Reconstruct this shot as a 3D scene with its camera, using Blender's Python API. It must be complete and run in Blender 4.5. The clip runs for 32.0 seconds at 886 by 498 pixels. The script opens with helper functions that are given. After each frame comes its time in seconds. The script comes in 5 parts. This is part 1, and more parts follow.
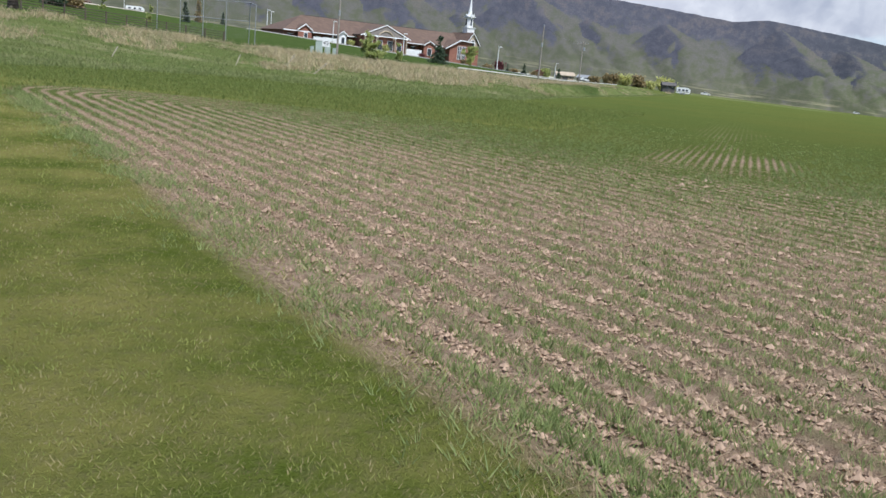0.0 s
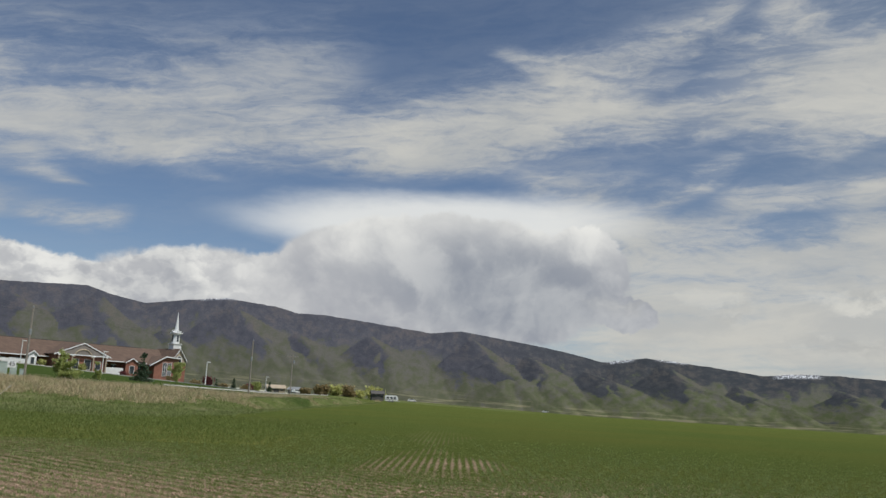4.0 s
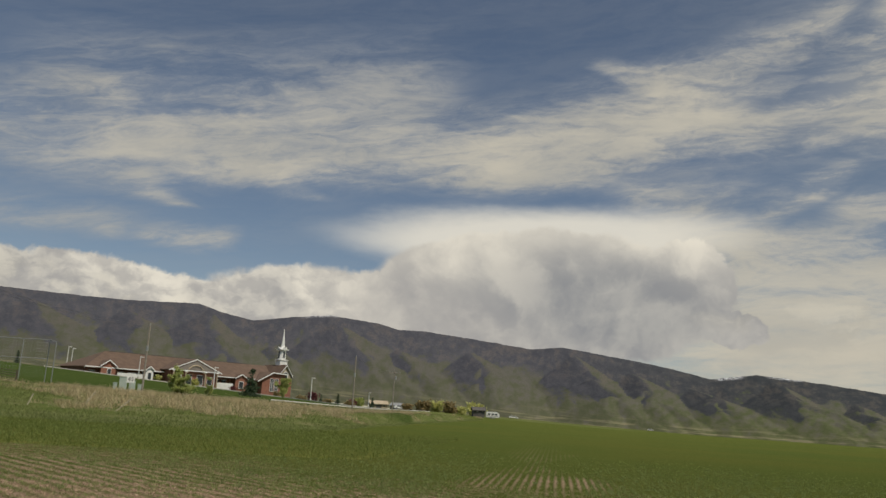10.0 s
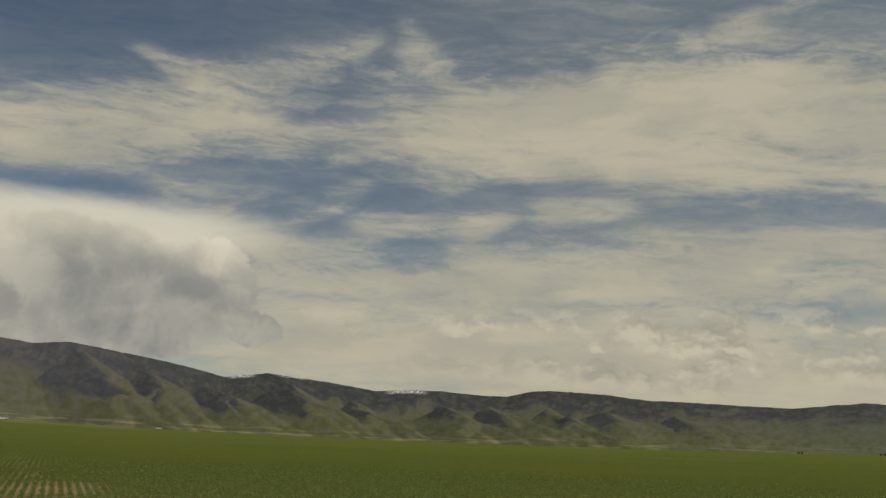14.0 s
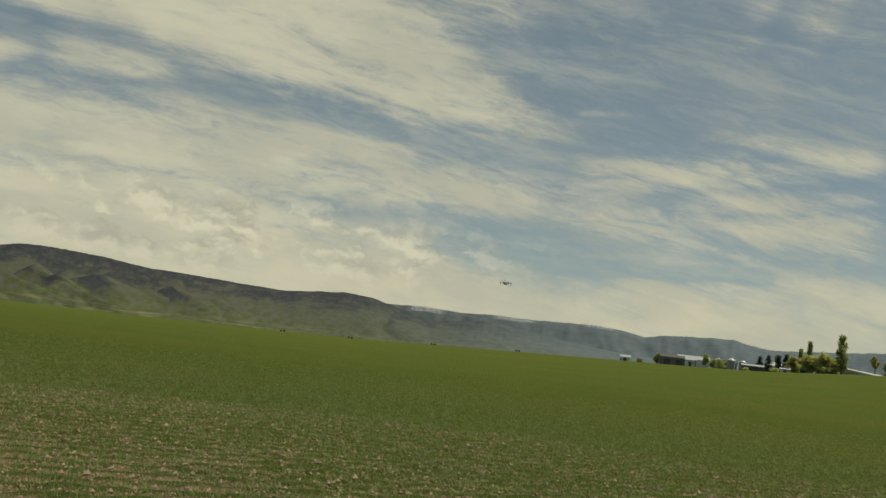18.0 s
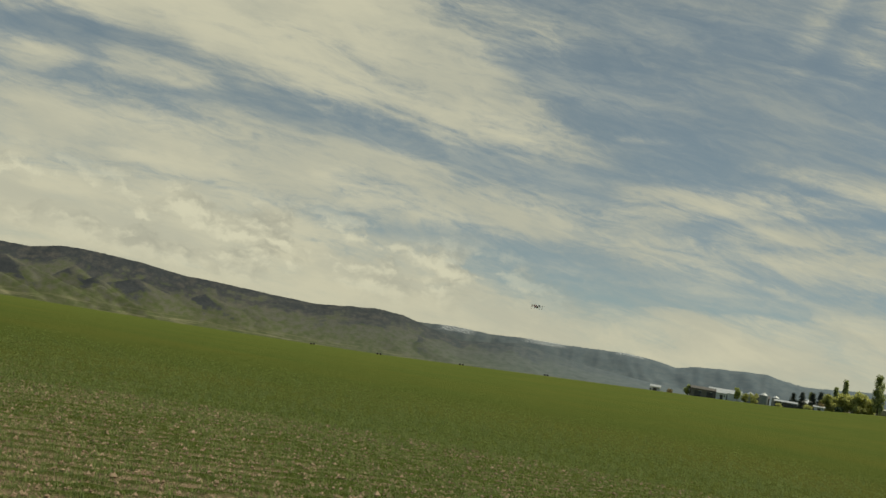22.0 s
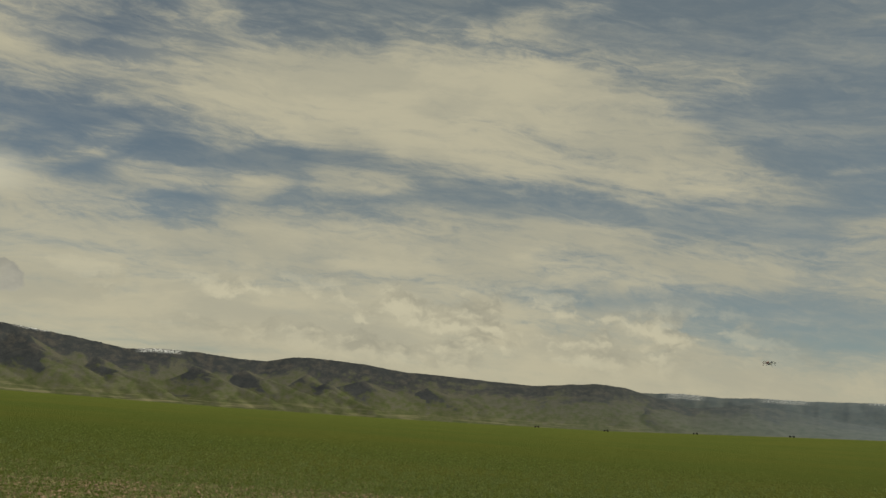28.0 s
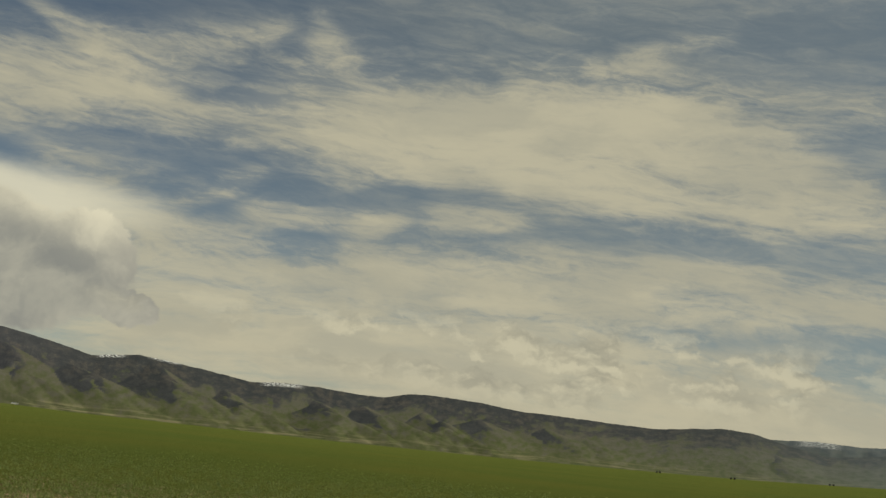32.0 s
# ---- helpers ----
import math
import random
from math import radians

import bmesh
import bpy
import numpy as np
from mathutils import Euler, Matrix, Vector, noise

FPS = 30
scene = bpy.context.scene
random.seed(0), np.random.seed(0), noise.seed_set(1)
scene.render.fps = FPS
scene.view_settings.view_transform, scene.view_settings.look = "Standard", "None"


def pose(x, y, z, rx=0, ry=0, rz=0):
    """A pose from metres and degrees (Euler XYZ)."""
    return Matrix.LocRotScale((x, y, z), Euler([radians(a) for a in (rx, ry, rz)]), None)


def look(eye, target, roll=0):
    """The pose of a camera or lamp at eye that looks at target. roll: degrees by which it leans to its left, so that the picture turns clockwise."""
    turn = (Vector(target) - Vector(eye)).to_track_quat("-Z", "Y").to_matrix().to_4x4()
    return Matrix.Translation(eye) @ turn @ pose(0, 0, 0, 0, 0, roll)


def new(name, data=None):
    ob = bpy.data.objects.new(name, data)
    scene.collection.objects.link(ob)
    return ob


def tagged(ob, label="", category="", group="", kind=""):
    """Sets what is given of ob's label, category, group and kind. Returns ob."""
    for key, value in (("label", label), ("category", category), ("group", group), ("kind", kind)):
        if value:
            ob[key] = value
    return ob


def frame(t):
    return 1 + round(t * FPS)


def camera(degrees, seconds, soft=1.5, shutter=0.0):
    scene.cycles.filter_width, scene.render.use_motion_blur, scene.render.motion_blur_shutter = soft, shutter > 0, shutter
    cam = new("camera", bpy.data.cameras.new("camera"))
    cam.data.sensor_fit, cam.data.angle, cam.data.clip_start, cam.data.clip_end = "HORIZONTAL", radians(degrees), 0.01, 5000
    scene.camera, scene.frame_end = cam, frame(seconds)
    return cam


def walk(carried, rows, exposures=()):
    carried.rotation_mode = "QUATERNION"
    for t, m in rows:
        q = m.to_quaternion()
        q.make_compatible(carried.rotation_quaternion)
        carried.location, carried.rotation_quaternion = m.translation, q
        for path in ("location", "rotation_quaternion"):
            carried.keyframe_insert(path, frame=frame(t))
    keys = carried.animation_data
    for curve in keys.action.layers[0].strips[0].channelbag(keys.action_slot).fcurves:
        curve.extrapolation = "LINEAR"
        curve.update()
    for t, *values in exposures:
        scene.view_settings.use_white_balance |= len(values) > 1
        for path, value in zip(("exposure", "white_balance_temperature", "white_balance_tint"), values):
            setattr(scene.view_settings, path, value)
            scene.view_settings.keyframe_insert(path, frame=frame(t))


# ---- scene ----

# ---- camera: a person standing at the field's edge, turning to follow a small aircraft ----
EYE = 1.7
cam = camera(55.5, 32.0)
TURNS = (
    (0, 77.94, -5.33, 1.51),
    (0.5, 80.08, -4.87, -2.82),
    (1, 81.79, -3.07, -8.32),
    (1.5, 84.52, -1.28, -14.56),
    (2, 86.08, -1.60, -13.45),
    (2.5, 87.98, 0.01, -10.86),
    (3, 91.02, 0.02, -9.68),
    (3.5, 96.25, -1.58, -14.53),
    (5.5, 104.01, -3.70, -20.06),
    (6, 104.23, -6.95, -14.87),
    (6.5, 103.10, -8.05, -9.47),
    (7, 102.58, -6.67, -5.39),
    (7.5, 102.46, -6.56, -1.89),
    (8, 102.29, -5.71, -0.05),
    (8.5, 101.87, -5.48, -1.26),
    (9, 101.41, -5.50, -3.40),
    (9.5, 100.96, -4.84, -6.70),
    (10, 101.03, -3.39, -10.90),
    (10.5, 102.09, -3.18, -14.15),
    (11, 103.44, -2.38, -17.46),
    (11.5, 104.21, -1.16, -22.01),
    (12, 105.03, -0.75, -26.53),
    (12.5, 104.79, -0.72, -30.67),
    (13, 104.16, -0.88, -35.25),
    (13.5, 103.23, -1.11, -39.83),
    (15.5, 99.74, -6.97, -52.55),
    (16, 99.36, -7.59, -60.15),
    (16.5, 97.99, -7.57, -64.85),
    (17, 97.33, -7.44, -69.42),
    (17.5, 96.97, -6.77, -73.37),
    (18, 96.50, -6.95, -75.96),
    (18.5, 96.66, -6.90, -77.67),
    (19, 96.02, -7.78, -76.99),
    (19.5, 96.25, -7.34, -77.75),
    (20, 95.94, -7.24, -77.62),
    (20.5, 95.94, -6.99, -77.12),
    (21, 95.73, -7.22, -76.37),
    (21.5, 95.89, -10.94, -73.47),
    (22, 97.56, -9.69, -74.03),
    (22.5, 98.65, -8.61, -74.56),
    (23, 100.51, -7.80, -74.36),
    (23.5, 101.47, -6.13, -73.91),
    (24, 102.17, -3.23, -71.12),
    (24.5, 103.12, -1.71, -69.24),
    (25, 102.36, -2.53, -67.53),
    (25.5, 101.96, -2.47, -65.31),
    (26, 101.02, -3.52, -63.36),
    (26.5, 101.08, -3.36, -61.93),
    (28.5, 101.06, -4.70, -58.36),
    (29, 100.96, -5.13, -57.87),
    (29.5, 100.47, -5.15, -56.60),
    (30, 100.31, -4.56, -54.79),
    (30.5, 100.22, -4.19, -52.95),
    (31, 100.70, -4.88, -51.54),
    (31.5, 100.79, -5.65, -51.19),
    (32, 103.02, -5.83, -51.20),
)
walk(cam, [(t, pose(0, 0, EYE, rx, ry, rz)) for t, rx, ry, rz in TURNS],
     exposures=((0.0, 0.98, 5650, 13), (1.5, 0.9, 5650, 13), (3.0, 0.5, 5780, 12), (3.5, 0.42, 6000, 10), (5.5, -0.08, 6200, 12), (7.0, 0.02, 6500, 12), (9.0, 0.17, 6800, 10), (11.0, 0.05, 7050, 9), (13.0, -0.09, 7300, 8),
                (16.0, 0.11, 7480, -2), (21.0, 0.25, 7450, -3), (23.5, 0.12, 7430, -3), (25.0, -0.2, 7500, -2), (26.0, -0.08, 7800, 0), (32.0, 0.0, 7800, 0)))


# ---- node helpers ----
def sock(nt, socket, v):
    if isinstance(v, bpy.types.NodeSocket):
        nt.links.new(v, socket)
    elif v is not None:
        socket.default_value = v


def math_n(nt, op, a, b=None, c=None, clamp=False):
    n = nt.nodes.new("ShaderNodeMath")
    n.operation, n.use_clamp = op, clamp
    for i, v in enumerate((a, b, c)):
        sock(nt, n.inputs[i], v)
    return n.outputs[0]


def vec_n(nt, op, a, b=None, scale=None):
    n = nt.nodes.new("ShaderNodeVectorMath")
    n.operation = op
    sock(nt, n.inputs[0], a)
    sock(nt, n.inputs[1], b)
    if scale is not None:
        sock(nt, n.inputs["Scale"], scale)
    return n.outputs["Value"] if op in ("LENGTH", "DOT_PRODUCT") else n.outputs[0]


def noise_n(nt, vector, scale, detail=4.0, rough=0.55, distort=0.0, color=False):
    n = nt.nodes.new("ShaderNodeTexNoise")
    sock(nt, n.inputs["Vector"], vector)
    n.inputs["Scale"].default_value = scale
    n.inputs["Detail"].default_value = detail
    n.inputs["Roughness"].default_value = rough
    n.inputs["Distortion"].default_value = distort
    return n.outputs["Color" if color else "Fac"]


def step_n(nt, v, lo, hi, to_lo=0.0, to_hi=1.0):
    n = nt.nodes.new("ShaderNodeMapRange")
    n.interpolation_type = "SMOOTHSTEP"
    sock(nt, n.inputs[0], v)
    for i, x in enumerate((lo, hi, to_lo, to_hi)):
        n.inputs[1 + i].default_value = x
    return n.outputs[0]


def mix_n(nt, fac, a, b, blend="MIX"):
    n = nt.nodes.new("ShaderNodeMix")
    n.data_type, n.blend_type = "RGBA", blend
    sock(nt, n.inputs[0], fac)
    for s, v in ((n.inputs[6], a), (n.inputs[7], b)):
        sock(nt, s, (*v, 1.0) if isinstance(v, tuple) and len(v) == 3 else v)
    return n.outputs[2]


def map_n(nt, vector, loc=(0, 0, 0), rot=0.0, scale=(1, 1, 1), kind="POINT"):
    n = nt.nodes.new("ShaderNodeMapping")
    n.vector_type = kind
    sock(nt, n.inputs["Vector"], vector)
    n.inputs["Location"].default_value = loc
    n.inputs["Rotation"].default_value = (0, 0, radians(rot))
    n.inputs["Scale"].default_value = scale
    return n.outputs[0]


def xyz_n(nt, x, y, z=0.0):
    n = nt.nodes.new("ShaderNodeCombineXYZ")
    for i, v in enumerate((x, y, z)):
        sock(nt, n.inputs[i], v)
    return n.outputs[0]


# ---- world: blue sky, high cirrus, a large shower cloud and banks of cumulus over the mountains ----
SUN_EL, SUN_AZ = 60.0, 150.0        # degrees; azimuth clockwise from +y


def build_world():
    world = bpy.data.worlds.new("sky")
    scene.world = world
    world.use_nodes = True
    nt = world.node_tree
    nt.nodes.clear()
    sky = nt.nodes.new("ShaderNodeTexSky")
    sky.sky_type, sky.sun_disc = "NISHITA", False
    sky.sun_elevation, sky.sun_rotation = radians(SUN_EL), radians(SUN_AZ)
    sky.altitude, sky.air_density, sky.dust_density, sky.ozone_density = 1400, 1.0, 0.6, 1.0
    blue = vec_n(nt, "SCALE", sky.outputs[0], scale=0.058)
    way = nt.nodes.new("ShaderNodeTexCoord").outputs["Generated"]
    sep = nt.nodes.new("ShaderNodeSeparateXYZ")
    nt.links.new(way, sep.inputs[0])
    deg = 180 / math.pi
    az = math_n(nt, "MULTIPLY", math_n(nt, "ARCTAN2", sep.outputs[0], sep.outputs[1]), deg)
    el = math_n(nt, "MULTIPLY", math_n(nt, "ARCSINE", sep.outputs[2]), deg)
    plain = xyz_n(nt, az, el)

    def warp(v, scale, amount, detail=3.0, stretch=(1, 1, 1)):
        c = noise_n(nt, map_n(nt, v, scale=stretch), scale, detail, 0.6, color=True)
        return vec_n(nt, "ADD", v, vec_n(nt, "SCALE", vec_n(nt, "SUBTRACT", c, (0.5, 0.5, 0.5)), scale=amount))

    soft = warp(warp(plain, 0.07, 2.0, 2.0, (0.6, 1.4, 1)), 0.30, 1.5, 5.0, (0.5, 1.3, 1))
    crisp = warp(warp(plain, 0.30, 1.5, 5.0), 1.1, 0.75, 6.0)

    def puff(v, a, e, w, h, tilt=0.0, edge=0.9, weight=1.0):
        """A soft ellipse at azimuth a and elevation e, w and h degrees from its middle to its edge."""
        d = vec_n(nt, "LENGTH", map_n(nt, v, (a, e, 0), tilt, (w, h, 1), "TEXTURE"))
        return step_n(nt, d, 1.0 + edge * 0.5, 1.0 - edge * 0.5, 0.0, weight)

    def total(items):
        out = items[0]
        for i in items[1:]:
            out = math_n(nt, "ADD", out, i)
        return out

    def stroke(below, a0, e0, a1, e1, w0, w1, weight=1.0, lower=0.7, upper=1.1):
        """Adds to the cloud below it a feathered band of cirrus from one place in the sky to another, with its half widths at both ends."""
        way_len, tilt = math.hypot(a1 - a0, e1 - e0), math.degrees(math.atan2(e1 - e0, a1 - a0))
        at = nt.nodes.new("ShaderNodeSeparateXYZ")
        base = math_n(nt, "MULTIPLY", below, 1e-7)      # keeps the strokes in order, one after another
        here = vec_n(nt, "ADD", soft, xyz_n(nt, base, base))
        nt.links.new(map_n(nt, here, (a0, e0, 0), tilt, (way_len, 1, 1), "TEXTURE"), at.inputs[0])
        half = math_n(nt, "MULTIPLY_ADD", at.outputs[0], w1 - w0, w0)
        v = math_n(nt, "DIVIDE", at.outputs[1], math_n(nt, "MAXIMUM", half, 0.1))
        edge = math_n(nt, "MULTIPLY", step_n(nt, v, -1 - lower, -1 + lower), step_n(nt, v, 1 + upper, 1 - upper))
        cap_len = min(max(w0, w1) * 1.6 / way_len, 0.45)
        ends = math_n(nt, "MULTIPLY", step_n(nt, at.outputs[0], -cap_len, cap_len), step_n(nt, at.outputs[0], 1 + cap_len, 1 - cap_len, 0.0, weight))
        return math_n(nt, "MULTIPLY_ADD", edge, ends, below)

    # high cirrus and thin layers, from the north round to the east
    # the north
    veil = stroke(puff(soft, 75, 3.4, 60, 3.2, 0, 1.0, 0.9), -28.8, 14.8, -17.2, 15.3, 2.41, 1.93, 0.62)
    veil = stroke(veil, -17.0, 16.1, -4.0, 16.5, 2.73, 2.41, 0.75)
    veil = stroke(veil, -5.6, 16.3, 16.1, 18.2, 2.19, 1.86, 0.85)
    veil = stroke(veil, 13.4, 18.1, 30.7, 20.3, 1.86, 2.73, 0.95)
    veil = stroke(veil, -16.8, 19.1, 9.9, 22.4, 1.93, 1.93, 0.34)
    veil = stroke(veil, -11.0, 13.6, -7.2, 12.3, 0.97, 0.22, 0.55)
    veil = stroke(veil, -2.6, 14.9, 1.5, 14.0, 0.84, 0.25, 0.4)
    veil = stroke(veil, 20.7, 23.4, 27.5, 21.7, 0.39, 0.97, 0.6)
    veil = stroke(veil, -9.7, 10.0, -4.0, 10.3, 0.58, 0.52, 0.6)
    veil = stroke(veil, 21.7, 15.1, 30.7, 14.3, 0.58, 1.16, 0.5)
    veil = stroke(veil, 23.5, 12.9, 30.6, 12.2, 1.44, 1.29, 0.7)
    veil = stroke(veil, -24.2, 10.2, -10.6, 10.5, 0.97, 0.84, 0.4)
    # the north-east
    veil = stroke(veil, 25.8, 20.6, 33.2, 23.9, 1.77, 1.54, 0.9)
    veil = stroke(veil, 33.0, 23.9, 37.0, 26.4, 1.39, 0.54, 0.42)
    veil = stroke(veil, 41.3, 23.7, 38.8, 27.3, 1.78, 0.66, 0.42)
    veil = stroke(veil, 35.6, 21.3, 51.9, 21.2, 2.64, 2.64, 1.15)
    veil = stroke(veil, 50.8, 21.3, 65.4, 20.7, 2.70, 3.21, 1.15)
    veil = stroke(veil, 53.2, 24.3, 65.0, 25.8, 0.84, 0.90, 0.5)
    veil = stroke(veil, 31.3, 13.6, 37.0, 16.4, 0.97, 0.64, 0.85)
    veil = stroke(veil, 35.7, 13.7, 47.3, 14.6, 0.97, 0.42, 0.55)
    veil = stroke(veil, 48.9, 15.1, 56.4, 14.9, 0.64, 0.52, 0.36)
    veil = stroke(veil, 27.9, 10.8, 47.2, 10.6, 1.44, 1.09, 1)
    veil = stroke(veil, 43.5, 11.8, 65.0, 11.5, 1.16, 1.29, 1)
    veil = stroke(veil, 28.1, 6.2, 64.5, 6.7, 2.51, 1.99, 1.2)
    veil = stroke(veil, 19.0, 17.9, 28.2, 20.8, 1.88, 1.88, 0.8)
    veil = stroke(veil, 27.9, 19.3, 38.8, 20.0, 1.57, 1.96, 0.75)
    veil = stroke(veil, 10.0, 16.1, 20.6, 17.8, 1.33, 1.57, 0.5)
    # the great plume
    veil = stroke(veil, 40.3, 19.9, 57.0, 19.5, 2.73, 2.96, 1.05)
    veil = stroke(veil, 56.3, 19.6, 71.2, 18.2, 2.96, 2.57, 1.3)
    veil = stroke(veil, 70.0, 18.1, 80.8, 15.1, 2.38, 0.97, 1.25)
    veil = stroke(veil, 63.4, 23.3, 79.5, 21.5, 1.35, 1.02, 0.7)
    veil = stroke(veil, 43.3, 13.7, 46.6, 14.3, 0.71, 0.45, 0.55)
    veil = stroke(veil, 48.3, 14.4, 55.1, 15.1, 0.58, 0.71, 0.34)
    veil = stroke(veil, 43.5, 11.2, 58.7, 12.7, 0.97, 0.71, 0.9)
    veil = stroke(veil, 57.7, 12.2, 72.1, 12.1, 0.84, 0.64, 0.8)
    veil = stroke(veil, 44.1, 8.6, 64.1, 10.6, 0.84, 0.77, 0.8)
    veil = stroke(veil, 51.0, 9.6, 77.5, 10.6, 1.35, 1.29, 0.9)
    veil = stroke(veil, 75.5, 10.2, 102.3, 8.9, 1.35, 1.16, 0.9)
    veil = stroke(veil, 45.0, 4.1, 71.2, 5.0, 2.25, 1.61, 0.9)
    # the east
    veil = stroke(veil, 45.6, 1.5, 82.2, 2.9, 1.93, 1.61, 1)
    veil = stroke(veil, 78.4, 3.2, 103.0, 4.3, 1.42, 1.02, 0.9)
    veil = stroke(veil, 84.3, 12.1, 102.1, 14.0, 0.80, 0.71, 0.9)
    veil = stroke(veil, 91.4, 15.2, 102.1, 14.6, 0.35, 0.64, 0.5)
    veil = stroke(veil, 83.4, 16.3, 86.5, 16.5, 0.26, 0.23, 0.3)
    veil = stroke(veil, 90.6, 10.8, 102.2, 11.9, 0.55, 0.58, 0.6)
    veil = stroke(veil, 95.6, 9.8, 102.2, 10.0, 0.64, 0.77, 0.7)
    veil = stroke(veil, 93.8, 21.5, 96.4, 27.3, 0.90, 0.77, 0.3)
    veil = stroke(veil, 97.6, 21.1, 100.3, 26.6, 0.90, 0.97, 0.36)
    veil = stroke(veil, 77.2, 6.4, 97.1, 6.3, 0.39, 0.48, -0.9)
    veil = stroke(veil, 43.9, 16.4, 54.1, 17.2, 0.84, 0.64, -0.5)
    veil = stroke(veil, 60.9, 26.8, 69.3, 27.6, 0.42, 0.39, 0.5)
    veil = math_n(nt, "MAXIMUM", math_n(nt, "ADD", veil, puff(soft, 44, 5.4, 22, 3.0, 0, 1.0, 0.8)), 0.0)
    # the streaks follow the wind: rising towards the north-east, sinking towards the east
    turn = math_n(nt, "SUBTRACT", az, 15.0)
    lift = math_n(nt, "MULTIPLY", turn, math_n(nt, "MULTIPLY_ADD", turn, -0.0018, 0.09))
    flow = xyz_n(nt, az, math_n(nt, "SUBTRACT", el, lift))
    flow = warp(warp(flow, 0.08, 2.4, 2.0, (0.5, 1.3, 1)), 0.5, 0.7, 4.0, (0.5, 1.2, 1))
    streak = noise_n(nt, map_n(nt, flow, scale=(0.05, 0.36, 1)), 1.0, 8.0, 0.62, 0.6)
    fine = noise_n(nt, map_n(nt, flow, scale=(0.26, 1.2, 1)), 1.0, 7.0, 0.66, 0.9)
    grain = math_n(nt, "ADD", math_n(nt, "MULTIPLY", streak, 0.66), math_n(nt, "MULTIPLY", fine, 0.34))
    tex = step_n(nt, grain, 0.34, 0.66, 0.36, 1.5)
    # the edges are torn along the streaks
    torn = math_n(nt, "MULTIPLY", math_n(nt, "SUBTRACT", grain, 0.5), math_n(nt, "MULTIPLY", math_n(nt, "MINIMUM", math_n(nt, "MULTIPLY", veil, 2.2), 1.0), 1.7))
    veil = math_n(nt, "MAXIMUM", math_n(nt, "ADD", veil, torn), 0.0)
    full = math_n(nt, "SUBTRACT", 1.0, math_n(nt, "EXPONENT", math_n(nt, "MULTIPLY", math_n(nt, "MULTIPLY", veil, tex), -1.35)))
    east = step_n(nt, az, 20.0, 60.0, 0.10, 0.38)
    thin = math_n(nt, "ADD", full, math_n(nt, "MULTIPLY", math_n(nt, "SUBTRACT", 1.0, full), math_n(nt, "MULTIPLY", east, tex)), clamp=True)
    # cumulus: the shower cloud and the bank behind the ridge
    heap = total([
        puff(crisp, 18.2, 8.2, 11.3, 4.3, -2, 0.28), puff(plain, 10.5, 8.6, 4.5, 2.6, 0, 0.6), puff(crisp, 26.8, 9.4, 3.0, 2.7, 0, 0.22), puff(crisp, 29.4, 6.5, 2.5, 1.1, -16, 0.3),
        puff(crisp, -27, 7.2, 6.5, 3.3, -14, 0.22), puff(crisp, -13, 5.9, 9.5, 2.7, -2, 0.3), puff(crisp, 1, 6.2, 8, 3.0, 4, 0.5), puff(crisp, 9, 5.5, 8, 3.5, 0, 0.5),
    ])
    heap = step_n(nt, heap, 0.15, 0.75)
    cap = puff(soft, 16.8, 11.9, 12.4, 2.1, 2, 0.8)
    lumps = noise_n(nt, crisp, 0.16, 5.0, 0.52, 0.3)
    small = noise_n(nt, map_n(nt, crisp, scale=(1, 1.7, 1)), 0.24, 5.0, 0.55)
    shelf = noise_n(nt, vec_n(nt, "ADD", map_n(nt, crisp, scale=(1, 1.7, 1)), (-0.5, -1.0, 0)), 0.24, 5.0, 0.55)
    low = math_n(nt, "MULTIPLY", step_n(nt, small, 0.44, 0.58), total([puff(crisp, 60, 6.0, 19, 2.6, 0, 0.9), puff(crisp, 38, 7.0, 10, 1.0, 0, 0.7, 0.5), puff(crisp, -16, 6.4, 14, 1.6, -8, 0.8, 0.5)]), clamp=True)
    # crowns turned to the sun are bright, bellies grey
    bank = step_n(nt, az, 9.0, -2.0)
    height = step_n(nt, math_n(nt, "ADD", math_n(nt, "ADD", el, math_n(nt, "MULTIPLY", bank, 3.2)), math_n(nt, "MULTIPLY", math_n(nt, "SUBTRACT", lumps, 0.5), 7.0)), 6.0, 13.0)
    belly = puff(soft, 22.0, 7.6, 8.5, 3.4, -8, 1.2)
    heap_col = mix_n(nt, height, (0.35, 0.345, 0.345), (0.66, 0.635, 0.57))
    heap_col = mix_n(nt, math_n(nt, "MULTIPLY", belly, 0.92), heap_col, (0.21, 0.225, 0.25))
    lit = step_n(nt, math_n(nt, "SUBTRACT", small, shelf), -0.10, 0.12)
    shade = noise_n(nt, vec_n(nt, "ADD", crisp, (0.9, 1.3, 0)), 0.16, 5.0, 0.52, 0.3)
    turned = step_n(nt, math_n(nt, "SUBTRACT", lumps, shade), -0.16, 0.16)
    heap_col = mix_n(nt, math_n(nt, "MULTIPLY", turned, math_n(nt, "MULTIPLY_ADD", bank, 0.3, 0.30)), heap_col, (0.74, 0.71, 0.64))
    heap_col = mix_n(nt, math_n(nt, "MULTIPLY", math_n(nt, "SUBTRACT", 1.0, turned), math_n(nt, "MULTIPLY_ADD", bank, 0.25, 0.30)), heap_col, (0.25, 0.26, 0.285))
    heap_col = mix_n(nt, math_n(nt, "MULTIPLY", math_n(nt, "SUBTRACT", 1.0, lit), math_n(nt, "MULTIPLY", bank, 0.6)), heap_col, (0.30, 0.30, 0.31))
